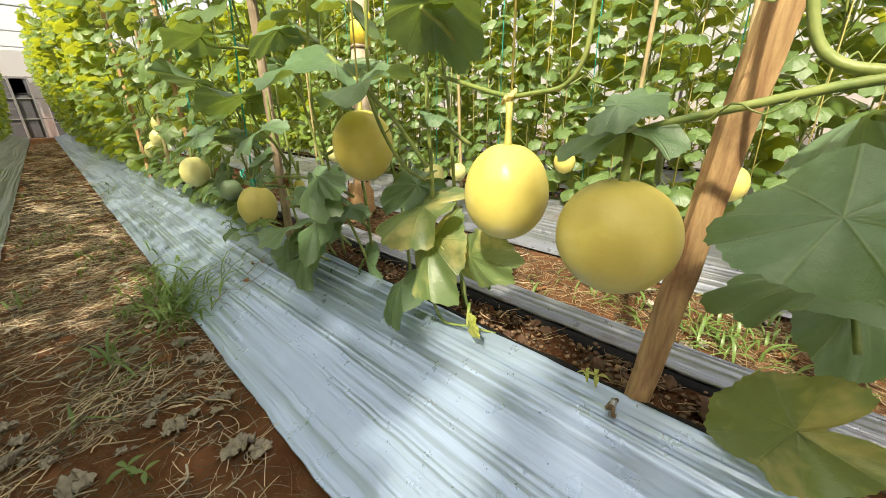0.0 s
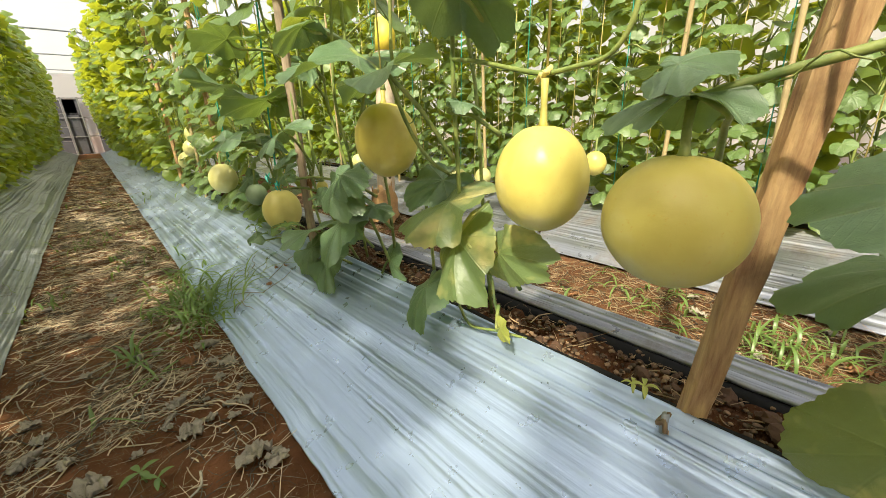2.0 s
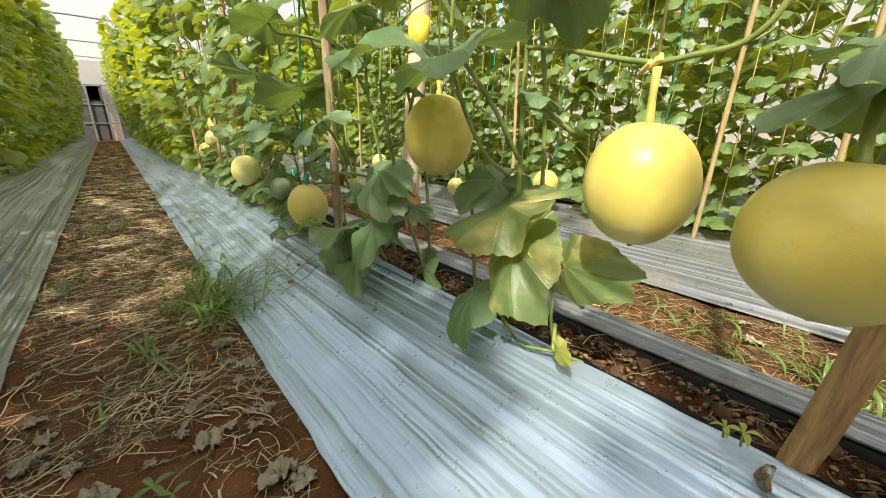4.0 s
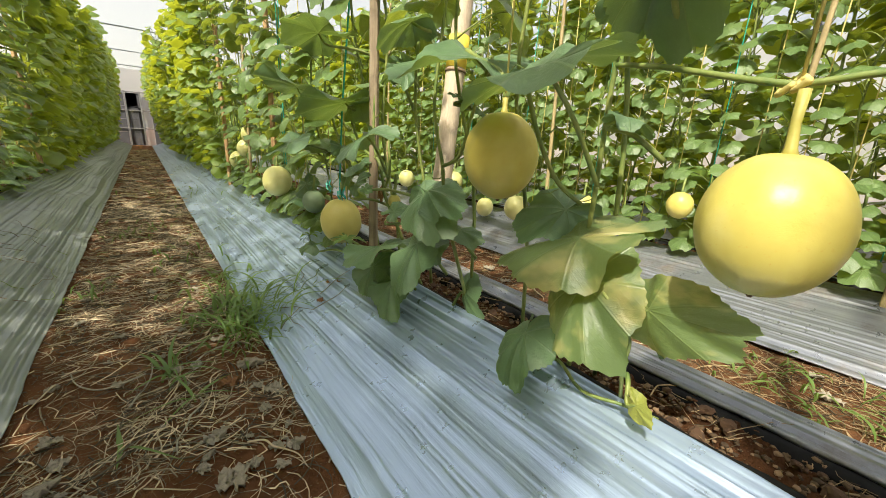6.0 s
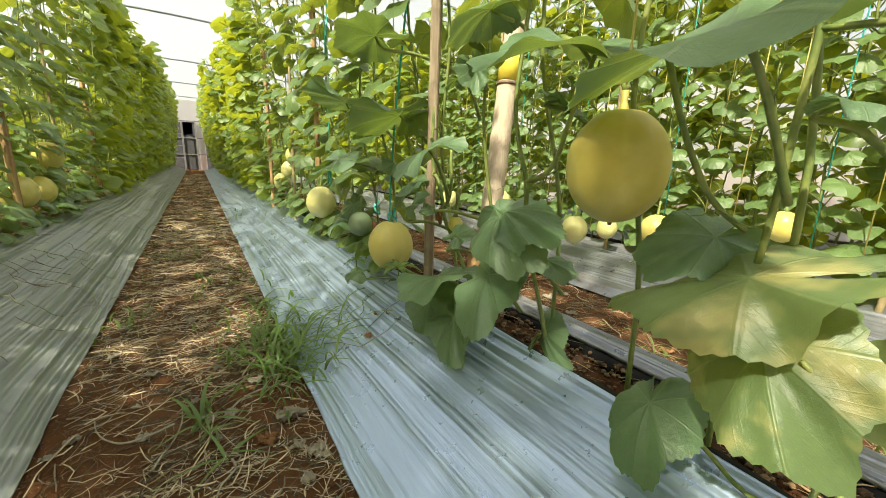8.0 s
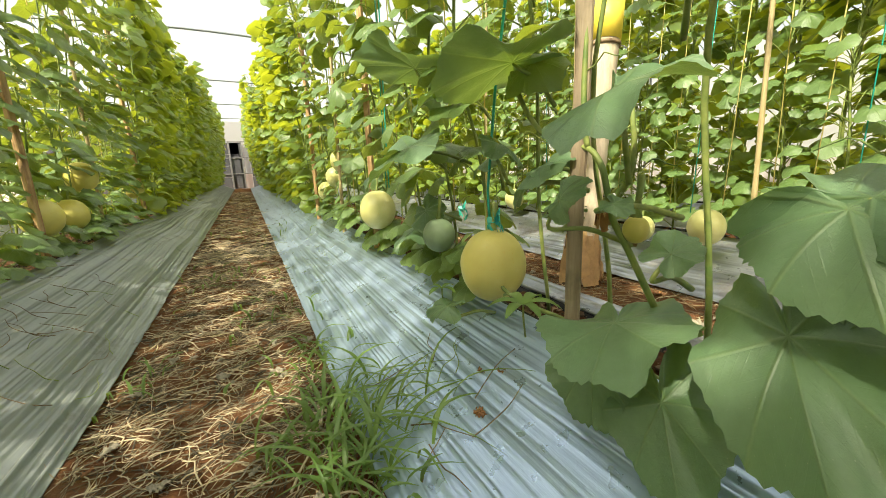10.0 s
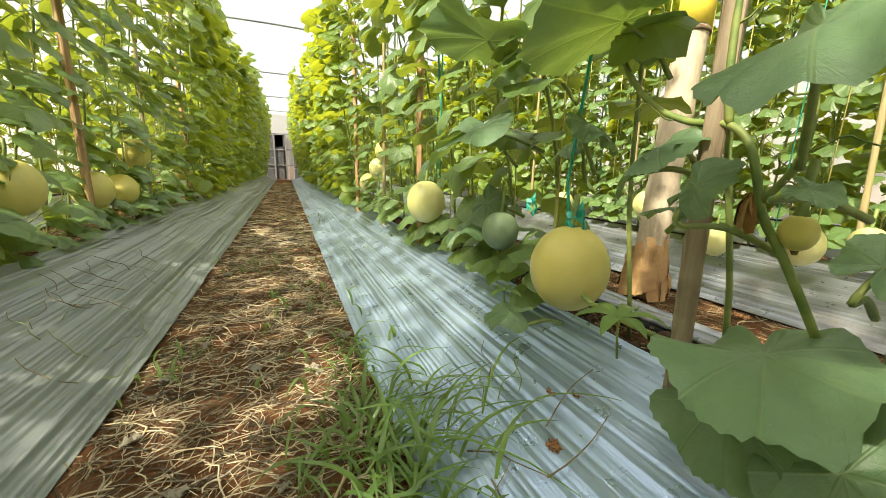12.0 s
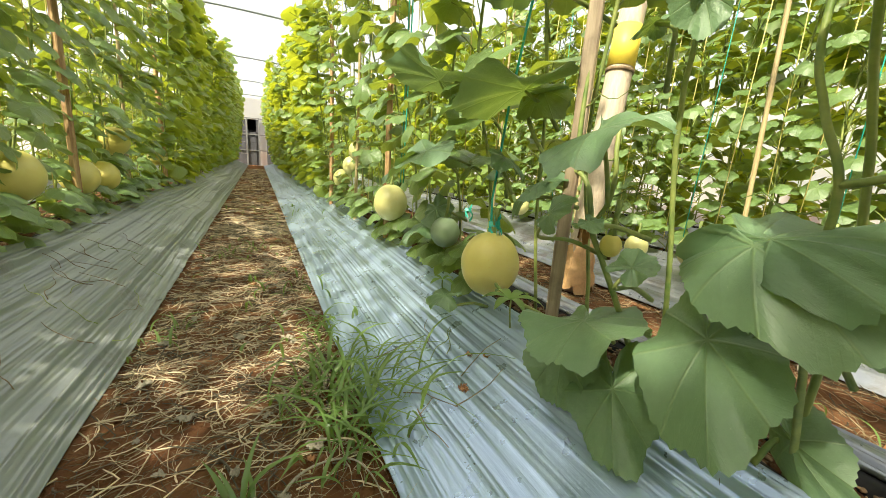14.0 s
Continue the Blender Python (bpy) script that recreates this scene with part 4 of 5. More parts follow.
def stake(base, top, w, d, mat, label, seed=1, segs=14):
    """A sawn stake with slightly uneven, worn edges."""
    rng = random.Random(seed)
    a, b = Vector(base), Vector(top)
    m = (b - a).normalized()
    x = m.cross(Vector((0.75, 0.66, 0))).normalized()
    yv = m.cross(x)
    V, F = [], []
    for i in range(segs + 1):
        t = i / segs
        p = a.lerp(b, t) + x * rng.uniform(-0.0025, 0.0025)
        for cx, cy in ((-1, -0.7), (-0.8, -1), (0.8, -1), (1, -0.7), (1, 0.7), (0.8, 1), (-0.8, 1), (-1, 0.7)):
            V.append(p + x * cx * w / 2 * rng.uniform(0.95, 1.04) + yv * cy * d / 2 * rng.uniform(0.93, 1.05))
    for i in range(segs):
        for s in range(8):
            s2 = (s + 1) % 8
            F.append((i * 8 + s, i * 8 + s2, i * 8 + 8 + s2, i * 8 + 8 + s))
    F += [tuple(reversed(range(8))), tuple(range(segs * 8, segs * 8 + 8))]
    ob = put("wooden_stake", mesh_of("wooden_stake", V, F, mat, False))
    for t in (0.31, 0.55, 0.8):
        c = a.lerp(b, t) - yv * d * 0.46 + x * rng.uniform(-0.3, 0.3) * w
        tube("knot", [c + yv * 0.006, c - yv * 0.003, c - yv * 0.004], [w * 0.20, w * 0.17, w * 0.05], STAKE_THIN, ob, 9, "dark knot in the wood")
    return tagged(ob, label, "stake", "plant stakes")


stake((1.145, 0.03, 0.20), (1.075, -0.19, 2.1), 0.072, 0.042, WOOD, "weathered brown wooden stake standing in the trough", 1, 22)
stake((0.995, 2.20, 0.20), (1.01, 2.205, 2.4), 0.046, 0.032, STAKE_GREY, "thin dark wooden stake standing in the trough", 2)
stake((-1.27, 5.15, 0.18), (-1.27, 5.14, 2.9), 0.06, 0.04, WOOD, "reddish-brown wooden stake among the vines", 3)
stake((1.04, 4.45, 0.20), (1.02, 4.40, 2.7), 0.045, 0.035, WOOD, "brown wooden stake among the vines", 4)
stake((-1.25, 8.3, 0.18), (-1.27, 8.3, 2.9), 0.06, 0.04, WOOD, "brown wooden stake among the vines", 5)
stake((1.0, 7.1, 0.2), (1.0, 7.1, 2.7), 0.05, 0.04, WOOD, "brown wooden stake among the vines", 6)


def pole(x, y, top, r, lean=(0, 0)):
    pts, rad = [], []
    for i in range(25):
        t = i / 24
        pts.append((x + lean[0] * t, y + lean[1] * t, 0.15 + (top - 0.15) * t))
        rad.append(r * (1.12 if i % 4 == 0 else 1.0) * (1 - 0.15 * t))
    return tagged(tube("bamboo_pole", pts, rad, BAMBOO, None, 8), "thin pale bamboo pole among the vines of the next row", "bamboo pole", "bamboo poles")


for x, y, ly in ((3.3, 0.95, -0.1), (3.32, 0.28, 0.05), (3.3, 2.75, 0.12), (3.34, 4.5, 0.1), (3.3, 6.2, 0.0), (3.35, -0.5, 0.0), (1.02, 5.6, 0.05), (-1.3, 6.6, 0.05), (-1.32, 3.4, 0.1)):
    pole(x, y, 3.1, 0.018, (0.05, ly))


def thick_post():
    """A round rough post with growth rings, a yellow label above a wire, and dry husks at its foot."""
    post = tagged(new("support_post"), "thick pale round post with yellow band and dry husks", "post")
    a, b = Vector((2.36, 3.44, -0.02)), Vector((2.80, 3.55, 3.6))
    pts, rad = [], []
    for i in range(73):
        t = i / 72
        p = a.lerp(b, t)
        z = p.z
        node = max(math.exp(-((z - q) / 0.014) ** 2) for q in (0.73, 1.24, 1.71, 2.25, 2.8))
        pts.append(p)
        rad.append(0.100 - 0.010 * t + 0.006 * node + 0.003 * noise.noise(p * 4))
    tube("shaft", pts, rad, BARK, post, 20)
    c = a.lerp(b, (1.73 + 0.02) / 3.62)
    axis = (b - a).normalized()
    tube("wire", [c - axis * 0.012, c + axis * 0.012], 0.107, STAKE_THIN, post, 18, "dark wire ring")
    tube("label", [c + axis * 0.03, c + axis * 0.33], [0.104, 0.102], YELLOW, post, 18, "faded yellow plastic band")
    rng = random.Random(3)
    for k in range(13):
        th = k * 0.49
        u = a + Vector((0.115 * math.cos(th), 0.115 * math.sin(th), 0.02))
        V, F = [], []
        for i in range(6):
            t = i / 5
            q = u + Vector((0.04 * math.cos(th) * (1 - t) + rng.uniform(-0.015, 0.015), 0.04 * math.sin(th) * (1 - t) + rng.uniform(-0.015, 0.015), (0.30 + 0.008 * k) * t + 0.03 * (k % 3)))
            w = Vector((-math.sin(th), math.cos(th), rng.uniform(-0.9, 0.9))) * 0.055 * (1.15 - 0.7 * t)
            V += [q - w, q + w * 1.0]
            if i:
                F.append((2 * i - 2, 2 * i - 1, 2 * i + 1, 2 * i))
        put("husk", mesh_of("husk", V, F, PAPER), post, None, "dry brown papery husk")


thick_post()

# ---------------------------------------------------------------- more melons
for i, (x, y, z, d) in enumerate(((-1.30, 4.36, 0.70, 0.29), (-1.30, 3.84, 1.08, 0.27), (-1.30, 5.30, 0.64, 0.27), (-1.32, 6.36, 0.94, 0.27), (-1.32, 8.25, 0.77, 0.25), (-1.32, 5.92, 0.61, 0.26))):
    melon(x, y, z, d, d * 1.08, 20 + i, None, "yellow melon hanging low among the leaves", 32)
for i, (x, y, z, d) in enumerate(((3.25, 1.45, 0.66, 0.19), (3.15, 2.66, 0.46, 0.18), (3.1, 3.47, 0.33, 0.2), (3.10, 2.19, 0.52, 0.24), (3.0, 2.9, 0.42, 0.24), (3.2, 5.38, 0.47, 0.24), (3.2, 0.2, 0.62, 0.22), (3.2, 4.2, 0.55, 0.24), (3.2, -0.3, 0.75, 0.2))):
    melon(x, y, z, d, d * 1.1, 40 + i, None, "small pale yellow melon hanging in the next row", 28, skin=RIND if i % 3 == 0 else RIND_PALE)
for i, (x, y, z, d) in enumerate(((1.07, 7.8, 0.83, 0.24), (1.09, 5.75, 1.02, 0.24), (1.07, 6.65, 0.65, 0.24), (1.07, 6.05, 0.84, 0.22))):
    melon(x, y, z, d, d * 1.06, 60 + i, None, "pale yellow melon hanging among the leaves", 28, skin=RIND_PALE)
melon(1.03, 2.02, 0.725, 0.068, 0.076, 72, None, "small golden melon beside a withered flower", 24)
melon(0.93, 3.02, 0.58, 0.16, 0.17, 71, None, "unripe grey-green melon half hidden by leaves", 24, skin=GREEN_RIND)


def flower(x, y, z):
    f = tagged(new("withered_flower"), "withered orange-brown melon flower", "flower")
    rng = random.Random(6)
    for k in range(7):
        a = k * 0.9
        pts = [Vector((x, y, z)), Vector((x + 0.016 * math.cos(a), y + 0.016 * math.sin(a), z - 0.03)), Vector((x + 0.024 * math.cos(a + 0.5), y + 0.02 * math.sin(a + 0.5), z - 0.075 + rng.uniform(-0.01, 0.02)))]
        V, F = [], []
        for i, p in enumerate(pts):
            w = Vector((-math.sin(a), math.cos(a), 0.3)) * (0.006, 0.016, 0.008)[i]
            V += [p - w, p + w]
            if i:
                F.append((2 * i - 2, 2 * i - 1, 2 * i + 1, 2 * i))
        put("petal", mesh_of("petal", V, F, PAPER if k % 2 else DRY_BROWN), f)


flower(1.0, 2.10, 0.80)
flower(0.96, 4.25, 0.76)


# ---------------------------------------------------------------- litter, grass and small things on the ground


def straw_bed(name, x0, x1, y0, y1, count, seed, label, mat=None, gap=None, fine=1.0, level=None):
    """Broken straws and dead stems, kinked here and there, lying over one another."""
    rng = random.Random(seed)
    J = Joined()
    level = level or ground_height
    made = 0
    while made < count:
        x, y = rng.uniform(x0, x1), y0 + (y1 - y0) * rng.random() ** 1.6
        thick = noise.noise(Vector((x * 2.4, y * 1.6, seed)))
        if gap is not None and rng.random() > gap(x, y) + 0.6 * thick:
            continue
        made += 1
        a = rng.gauss(0.5, 1.0) if rng.random() < 0.5 else rng.uniform(0, 6.28)
        ln = rng.uniform(0.03, 0.17) * (1.0 if rng.random() < 0.88 else 2.0) * fine ** 0.7
        bend = rng.gauss(0, 0.7)
        r = 0.0009 + 0.0026 * rng.random() ** 2.2
        r *= fine
        p = Vector((x, y, level(x, y) + rng.uniform(0.002, 0.012)))
        tilt = rng.gauss(0, 0.05)
        pts = [p]
        for i in range(4):
            a += bend * 0.32 + (rng.uniform(-1.3, 1.3) if rng.random() < 0.22 else rng.uniform(-0.12, 0.12))
            q = pts[-1] + Vector((math.cos(a), math.sin(a), 0)) * ln / 4
            q.z = max(level(q.x, q.y) + 0.002, pts[-1].z + tilt * ln / 4 + rng.uniform(-0.004, 0.004))
            pts.append(q)
        J.add(*tube_geo(pts, [r, r * 1.1, r * 0.9, r, r * 0.6], 3, False))
    return tagged(put(name, J.mesh(name, mat or STRAW)), label, "straw", kind="stuff")


def path_gap(x, y):
    bare = 0.05 if y < 1.5 else 0.62
    if x < -0.25 and y < 2.6:
        bare *= 0.45
    return bare


straw_bed("straw_litter", -0.53, 0.36, 0.7, 7.0, 6200, 3, "dry pale straw and dead stems strewn over the red soil", None, path_gap)
straw_bed("straw_litter", -0.50, 0.33, 6.0, 24.0, 3200, 4, "dry pale straw and dead stems strewn over the red soil", fine=1.9)
straw_bed("straw_litter", 1.84, 2.68, -0.9, 6.0, 5000, 5, "dry brown straw and dead stems between the beds", STRAW_BROWN)
straw_bed("straw_litter", -2.9, -2.1, 2.5, 9.0, 700, 6, "dry brown straw and dead stems between the beds")
straw_bed("root_litter", 1.16, 1.34, -0.5, 5.0, 300, 7, "dead roots and straw in the trough", STRAW_BROWN, level=lambda x, y: TROUGH_SOIL + 0.015)
straw_bed("root_litter", -1.60, -1.28, 2.2, 9.0, 1300, 8, "dead roots and straw in the trough", STRAW_BROWN, level=lambda x, y: TROUGH_SOIL + 0.075)


straw_bed("fine_chaff", -0.53, 0.36, 0.7, 6.0, 4200, 14, "fine brown chaff and stem bits on the soil", CHAFF, lambda x, y: 0.2 if y < 1.5 else 0.6, 0.42)
straw_bed("fine_chaff", 1.84, 2.68, -0.9, 5.0, 2200, 15, "fine brown chaff and stem bits on the soil", CHAFF, None, 0.42)


rw = random.Random(41)
for i in range(46):
    x, y = (rw.uniform(-0.48, 0.28), rw.uniform(1.0, 5.0)) if i < 34 else (rw.uniform(1.9, 2.6), rw.uniform(-0.4, 3.0))
    a, ln, pts = rw.uniform(0, 6.28), rw.uniform(0.16, 0.42), []
    for k in range(6):
        pts.append((x, y, ground_height(x, y) + 0.016 + rw.uniform(0, 0.012)))
        a += rw.uniform(-0.8, 0.8)
        x, y = x + ln / 5 * math.cos(a), y + ln / 5 * math.sin(a)
        x = max(-0.52, min(0.34, x)) if i < 34 else x
    runner("dead_runner", pts, rw.uniform(0.0025, 0.005), 0.002, "pale dead vine runner lying on the path", "dry runner", STRAW if i % 3 else DRY, 6)


def dry_leaves():
    rng = random.Random(9)
    def scrap(seed, mat):
        """A withered leaf shrunk to a crumpled scrap."""
        r2 = random.Random(seed)
        V, F, n, m = [Vector((0, 0, 0.05))], [], 40, 9
        for j in range(1, m + 1):
            for i in range(n):
                th, q = 2 * math.pi * i / n, j / m
                r = q * (0.40 + 0.26 * noise.fractal(Vector((math.cos(th) * 1.6, math.sin(th) * 1.6, seed)), 1.0, 2.0, 3))
                v = Vector((r * math.cos(th), r * math.sin(th), 0))
                v += 0.16 * noise.noise_vector(v * 6 + Vector((seed, 2, 0)))
                v.z = abs(v.z) * 1.9 + 0.22 * abs(noise.noise(v * 9 + Vector((0, seed, 0)))) + (r2.uniform(0, 0.05) if j == m else 0)
                V.append(v)
        for i in range(n):
            i2 = (i + 1) % n
            F.append((0, 1 + i, 1 + i2))
            for j in range(m - 1):
                F.append((1 + j * n + i, 1 + (j + 1) * n + i, 1 + (j + 1) * n + i2, 1 + j * n + i2))
        return mesh_of("dry_leaf", V, F, mat)
    forms = [scrap(200 + i, DRY) for i in range(5)]
    browns = [scrap(220 + i, DRY_BROWN) for i in range(2)]
    spots = [(0.07, 1.35, 0.12), (0.22, 1.06, 0.15), (0.05, 1.58, 0.10), (-0.23, 1.31, 0.16), (0.24, 2.0, 0.14), (0.15, 1.9, 0.12), (-0.4, 1.6, 0.12), (0.30, 1.75, 0.10), (0.27, 1.0, 0.10)]
    spots += [(rng.uniform(-0.5, 0.32), 1.3 + 7.0 * rng.random() ** 1.2, rng.uniform(0.03, 0.085)) for _ in range(110)]
    spots += [(rng.uniform(1.9, 2.6), rng.uniform(-0.6, 4.0), rng.uniform(0.06, 0.13)) for _ in range(24)]
    for x, y, s in spots:
        m = pose(x, y, ground_height(x, y) + 0.010, rng.uniform(-8, 8), rng.uniform(-8, 8), rng.uniform(0, 360)) @ Matrix.Diagonal((s, s * rng.uniform(0.5, 0.9), s, 1))
        ob = put("dry_leaf", rng.choice(forms if rng.random() < 0.75 else browns), None, m)
        tagged(ob, "crumpled pale dry leaf lying on the ground", "dry leaf", "dry leaves")
    for x, y, z in ((0.815, 2.46, 0.145), (0.86, 2.40, 0.162), (0.70, 2.30, 0.110)):
        ob = put("dry_leaf", browns[0], None, pose(x, y, z, 12, 8, x * 900) @ Matrix.Scale(0.055, 4))
        tagged(ob, "small curled brown leaf lying on the silver film", "dry leaf", "dry leaves")


dry_leaves()


def blade(J, p, way, length, width, lift, rng, segs=6):
    V, F, pts = [], [], []
    d = Vector((way[0], way[1], 0)).normalized()
    s = Vector((-d.y, d.x, 0))
    for i in range(segs + 1):
        t = i / segs
        q = Vector(p) + d * length * (0.25 * t + 0.75 * t * t) + Vector((0, 0, lift * (1.5 * t - 1.05 * t * t)))
        w = width * (1 - t) ** 0.7 * (0.6 + 0.8 * min(1, 3 * t)) / 2
        V += [q - s * w + Vector((0, 0, w * 0.4)), q, q + s * w + Vector((0, 0, w * 0.4))]
        if i:
            o = 3 * i
            F += [(o - 3, o - 2, o + 1, o), (o - 2, o - 1, o + 2, o + 1)]
    J.add(V, F)


def grass_clump(x, y, count, spread, length, seed, label="tuft of fresh green grass at the edge of the film", lift=1.0, bias=(0, 0)):
    rng = random.Random(seed)
    J = Joined()
    for _ in range(count):
        px, py = x + rng.gauss(0, spread * 0.6), y + rng.gauss(0, spread)
        a = rng.uniform(0, 6.28)
        ln = length * rng.uniform(0.5, 1.3)
        z = film_height((px - 0.35) / 0.75, 0.27) if 0.36 < px < 1.0 else ground_height(px, py)
        blade(J, (px, py, z), (math.cos(a) + bias[0], math.sin(a) + bias[1]), ln, rng.uniform(0.008, 0.019), ln * rng.uniform(0.5, 1.2) * lift, rng)
    return tagged(put("grass_clump", J.mesh("grass_clump", GRASS)), label, "grass", "grass tufts", "stuff")


grass_clump(0.30, 2.62, 110, 0.16, 0.22, 1, bias=(0.3, 0))
grass_clump(0.28, 2.30, 60, 0.12, 0.16, 2, bias=(0.2, 0))
grass_clump(0.40, 2.45, 26, 0.14, 0.32, 11, "long grass blades arching over the silver film", 0.9, (1.2, -0.2))
grass_clump(0.30, 3.2, 45, 0.18, 0.15, 3)
grass_clump(-0.06, 2.14, 14, 0.05, 0.20, 4, "small tuft of green grass on the path", 0.7)
grass_clump(0.02, 1.90, 5, 0.02, 0.24, 14, "few broad grass blades on the path", 0.35)
grass_clump(-0.21, 1.72, 3, 0.02, 0.20, 15, "few broad grass blades on the path", 0.25)
grass_clump(0.10, 3.9, 30, 0.25, 0.12, 5, "sparse green grass on the path")
grass_clump(-0.15, 5.2, 40, 0.35, 0.12, 6, "sparse green grass on the path")
grass_clump(-0.42, 3.4, 16, 0.10, 0.13, 7, "sparse green grass on the path")
grass_clump(0.0, 7.5, 40, 0.7, 0.12, 8, "sparse green grass on the path")
grass_clump(2.2, -0.03, 80, 0.20, 0.15, 9, "green weeds between the beds", 1.0)
grass_clump(2.35, 0.5, 60, 0.30, 0.13, 10, "green weeds between the beds", 1.0)
grass_clump(1.98, 1.3, 30, 0.3, 0.12, 12, "green weeds between the beds", 1.0)
grass_clump(2.3, -0.5, 60, 0.22, 0.13, 13, "green weeds between the beds", 1.0)

# dead runners trailing over the silver film beside the grass
rt = random.Random(21)
for i in range(11):
    x, y = 0.50 + rt.uniform(-0.08, 0.25), 2.45 + rt.uniform(-0.3, 0.35)
    a = rt.uniform(-1.5, 1.5)
    pts = [(x + 0.07 * k * math.cos(a) + rt.uniform(-0.02, 0.02), y + 0.07 * k * math.sin(a) + rt.uniform(-0.02, 0.02), film_height((x + 0.07 * k * math.cos(a) - 0.35) / 0.75, 0.27) + rt.uniform(0.006, 0.022)) for k in range(4)]
    runner("dead_runner", pts, 0.0024, 0.0014, "thin dry runner trailing over the silver film", "dry runner", STAKE_THIN if i % 3 else STEM, 4)
for i in range(26):
    x, y, a = -0.60 - 0.42 * rt.random(), 3.9 + rt.gauss(0, 0.55), rt.uniform(1.2, 3.4)
    pts = []
    for k in range(5):
        pts.append((x, y, film_height((-0.54 - x) / 0.68, 0.33, 1.05) + rt.uniform(0.006, 0.020)))
        a += rt.uniform(-0.7, 0.7)
        x, y = x + 0.05 * math.cos(a), y + 0.07 * math.sin(a)
    runner("dead_runner", pts, 0.0022, 0.0012, "thin dark dry runner lying over the dusty film", "dry runner", STAKE_THIN if i % 3 else STEM, 4)


def weed(x, y, z, size, n, lift, label, mat=None):
    """A small weed: narrow leaves spreading from one stalk."""
    ob = tagged(new("weed"), label, "weed")
    tube("stalk", [(x + 0.01, y, z - size * 0.9), (x, y, z - size * 0.3), (x, y, z)], 0.0035, STEM, ob, 5)
    rng = random.Random(n)
    for k in range(n):
        a = 6.28 * k / n + 0.4
        V, F, U = [], [], []
        d, s = Vector((math.cos(a), math.sin(a), 0)), Vector((-math.sin(a), math.cos(a), 0))
        ln = size * rng.uniform(0.8, 1.1)
        for i in range(9):
            t = i / 8
            q = Vector((x, y, z)) + d * ln * t + Vector((0, 0, lift * ln * (t - 1.15 * t * t)))
            w = ln * 0.17 * math.sin(math.pi * min(1, t * 0.97 + 0.02)) ** 0.8
            V += [q - s * w + Vector((0, 0, w * 0.3)), q, q + s * w + Vector((0, 0, w * 0.3))]
            if i:
                o = 3 * i
                F += [(o - 3, o - 2, o + 1, o), (o - 2, o - 1, o + 2, o + 1)]
        put("leaflet", mesh_of("leaflet", V, F, mat or GRASS), ob)


weed(0.86, 2.28, 0.46, 0.125, 6, 0.6, "small fresh green weed with pointed leaves")
weed(1.03, 0.12, 0.36, 0.05, 4, 0.9, "tiny bright green seedling in the trough", LEAF_PALE)
weed(1.06, 0.16, 0.33, 0.04, 4, 0.9, "tiny bright green seedling in the trough", LEAF_PALE)
weed(0.80, 2.75, 0.40, 0.09, 4, 0.5, "small fresh green weed with pointed leaves")
weed(-0.09, 1.22, 0.03, 0.07, 4, 0.5, "small flat green weed on the soil")
weed(-0.05, 1.16, 0.025, 0.06, 3, 0.5, "small flat green weed on the soil")


def rock_mesh(seed):
    rng = random.Random(seed)
    bm = bmesh.new()
    bmesh.ops.create_icosphere(bm, subdivisions=2, radius=1)
    for v in bm.verts:
        v.co *= 1 + 0.5 * noise.noise(v.co * 1.9 + Vector((seed, 0, 0))) + 0.28 * noise.noise(v.co * 5.0 + Vector((0, seed, 0)))
        v.co.z *= 0.7
    me = bpy.data.meshes.new("stone")
    bm.to_mesh(me)
    bm.free()
    me.materials.append(STONE)
    return me


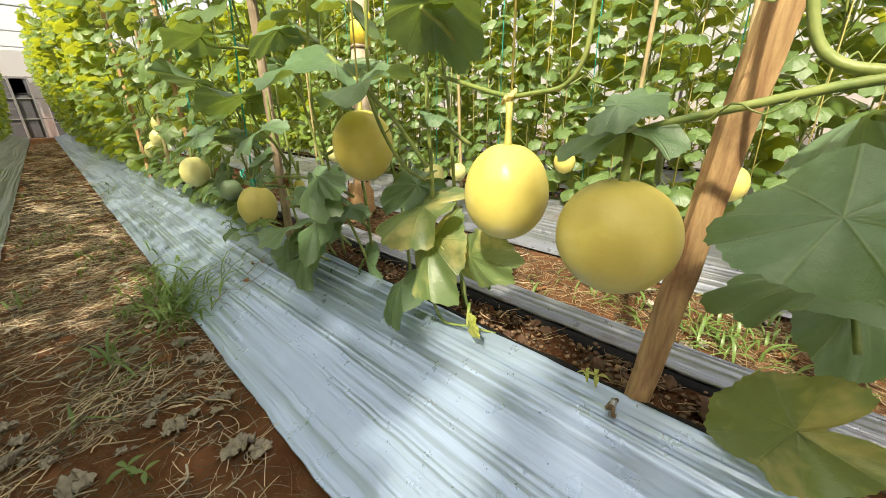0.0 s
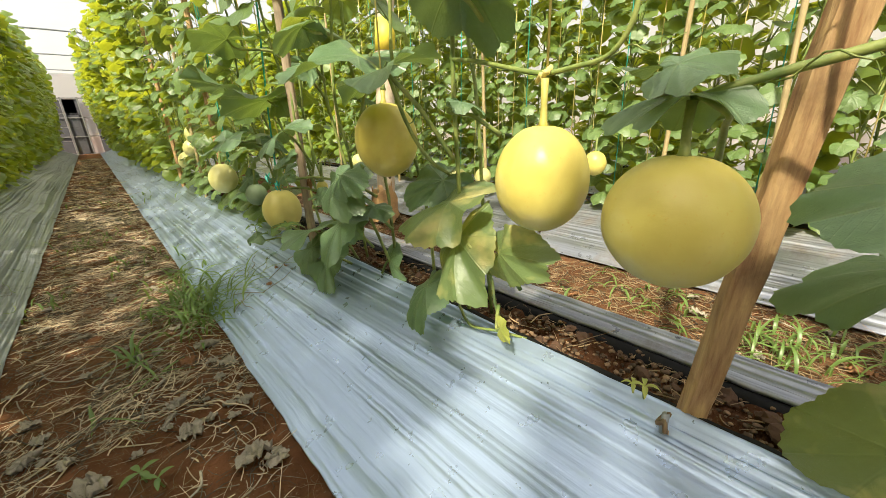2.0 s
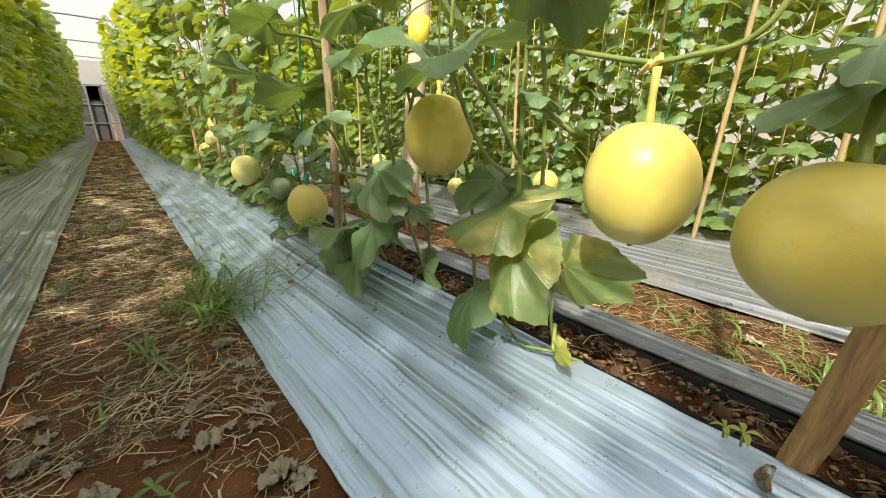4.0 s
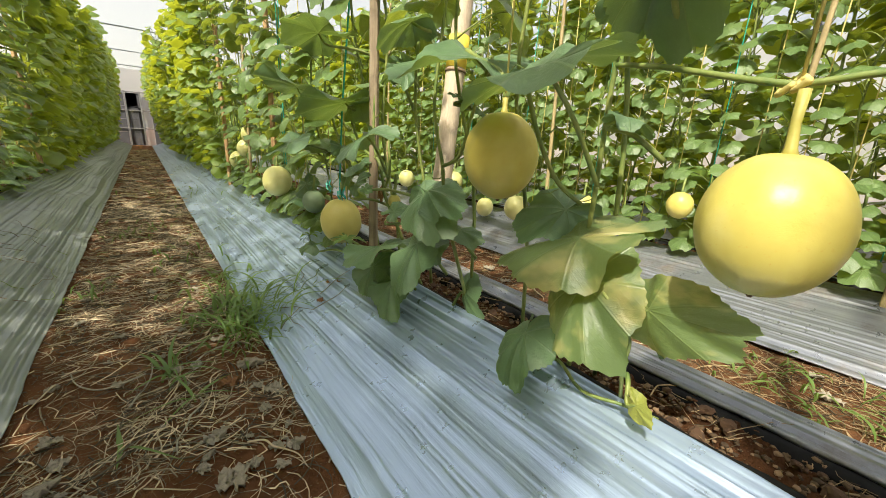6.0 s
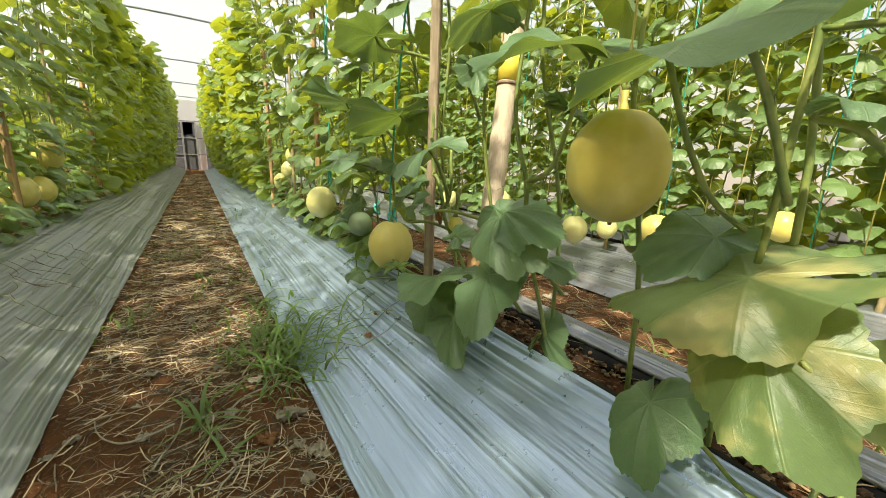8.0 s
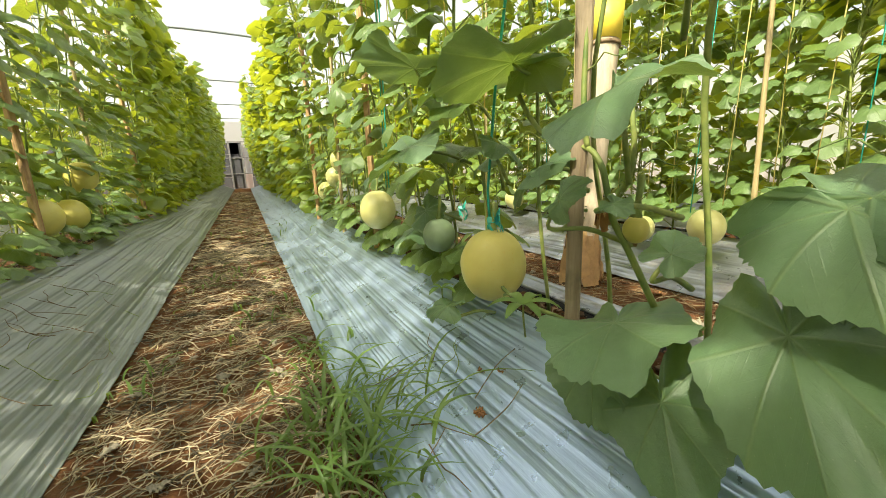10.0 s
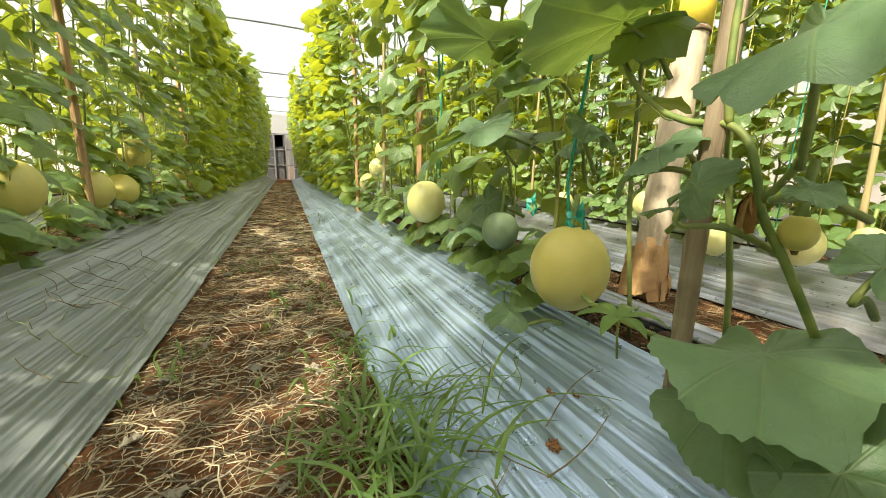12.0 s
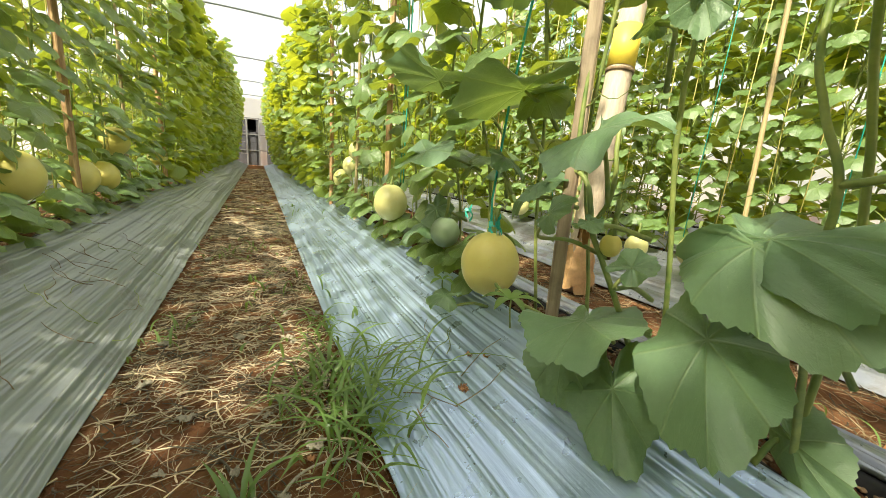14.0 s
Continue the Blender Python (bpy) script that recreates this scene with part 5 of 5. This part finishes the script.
ROCKS = [rock_mesh(i + 1) for i in range(5)]
rr = random.Random(31)
for i in range(70):
    s = rr.uniform(0.008, 0.026) if i > 14 else rr.uniform(0.020, 0.034)
    x, y = rr.uniform(1.15, 1.36), (rr.uniform(-0.5, 1.2) if i < 50 else rr.uniform(1.2, 4))
    ob = put("stone", ROCKS[i % 5], None, pose(x, y, TROUGH_SOIL + 0.012 + 0.3 * s, rr.uniform(0, 40), rr.uniform(0, 40), rr.uniform(0, 360)) @ Matrix.Scale(s, 4))
    tagged(ob, "lump of brown soil and stone in the trough", "stone", "stones in the trough")
clods = Joined()
cv = [Vector(v.co) for v in ROCKS[0].vertices]
cf = [tuple(p.vertices) for p in ROCKS[0].polygons]
for i in range(170):
    x, y = rr.uniform(-0.5, 0.32), rr.uniform(0.7, 5.0)
    s = rr.uniform(0.004, 0.013)
    clods.add(cv, cf, pose(x, y, ground_height(x, y) + s * 0.3, 0, 0, rr.uniform(0, 360)) @ Matrix.Scale(s, 4))
tagged(put("soil_clods", clods.mesh("soil_clods", SOIL)), "small clods of red soil on the path", "clods", kind="stuff")


grit = Joined()
for i in range(1300):
    x, y = rr.uniform(1.15, 1.36), -0.6 + 3.6 * rr.random() ** 1.5
    s = rr.uniform(0.003, 0.011)
    grit.add(cv, cf, pose(x, y, TROUGH_SOIL + 0.012 + 0.02 * noise.noise(Vector((x * 22, y * 22, 2))) + 0.004, 0, 0, rr.uniform(0, 360)) @ Matrix.Scale(s, 4))
tagged(put("trough_grit", grit.mesh("trough_grit", GRIT)), "tan grit and crumbs of soil in the trough", "grit", kind="stuff")


def film_clip():
    """Dark wire twist that gathers the film by the trough."""
    ob = tagged(new("film_clip"), "dark twisted wire pinning the silver film", "clip")
    tube("wire", smooth_path([(1.025, 0.05, 0.250), (1.035, 0.06, 0.285), (1.05, 0.055, 0.295), (1.055, 0.07, 0.272), (1.035, 0.075, 0.262), (1.03, 0.06, 0.280)], 5), 0.007, STAKE_THIN, ob, 6)
    tube("peg", [(1.035, 0.06, 0.20), (1.04, 0.06, 0.300)], 0.010, PIPE, ob, 8)


film_clip()
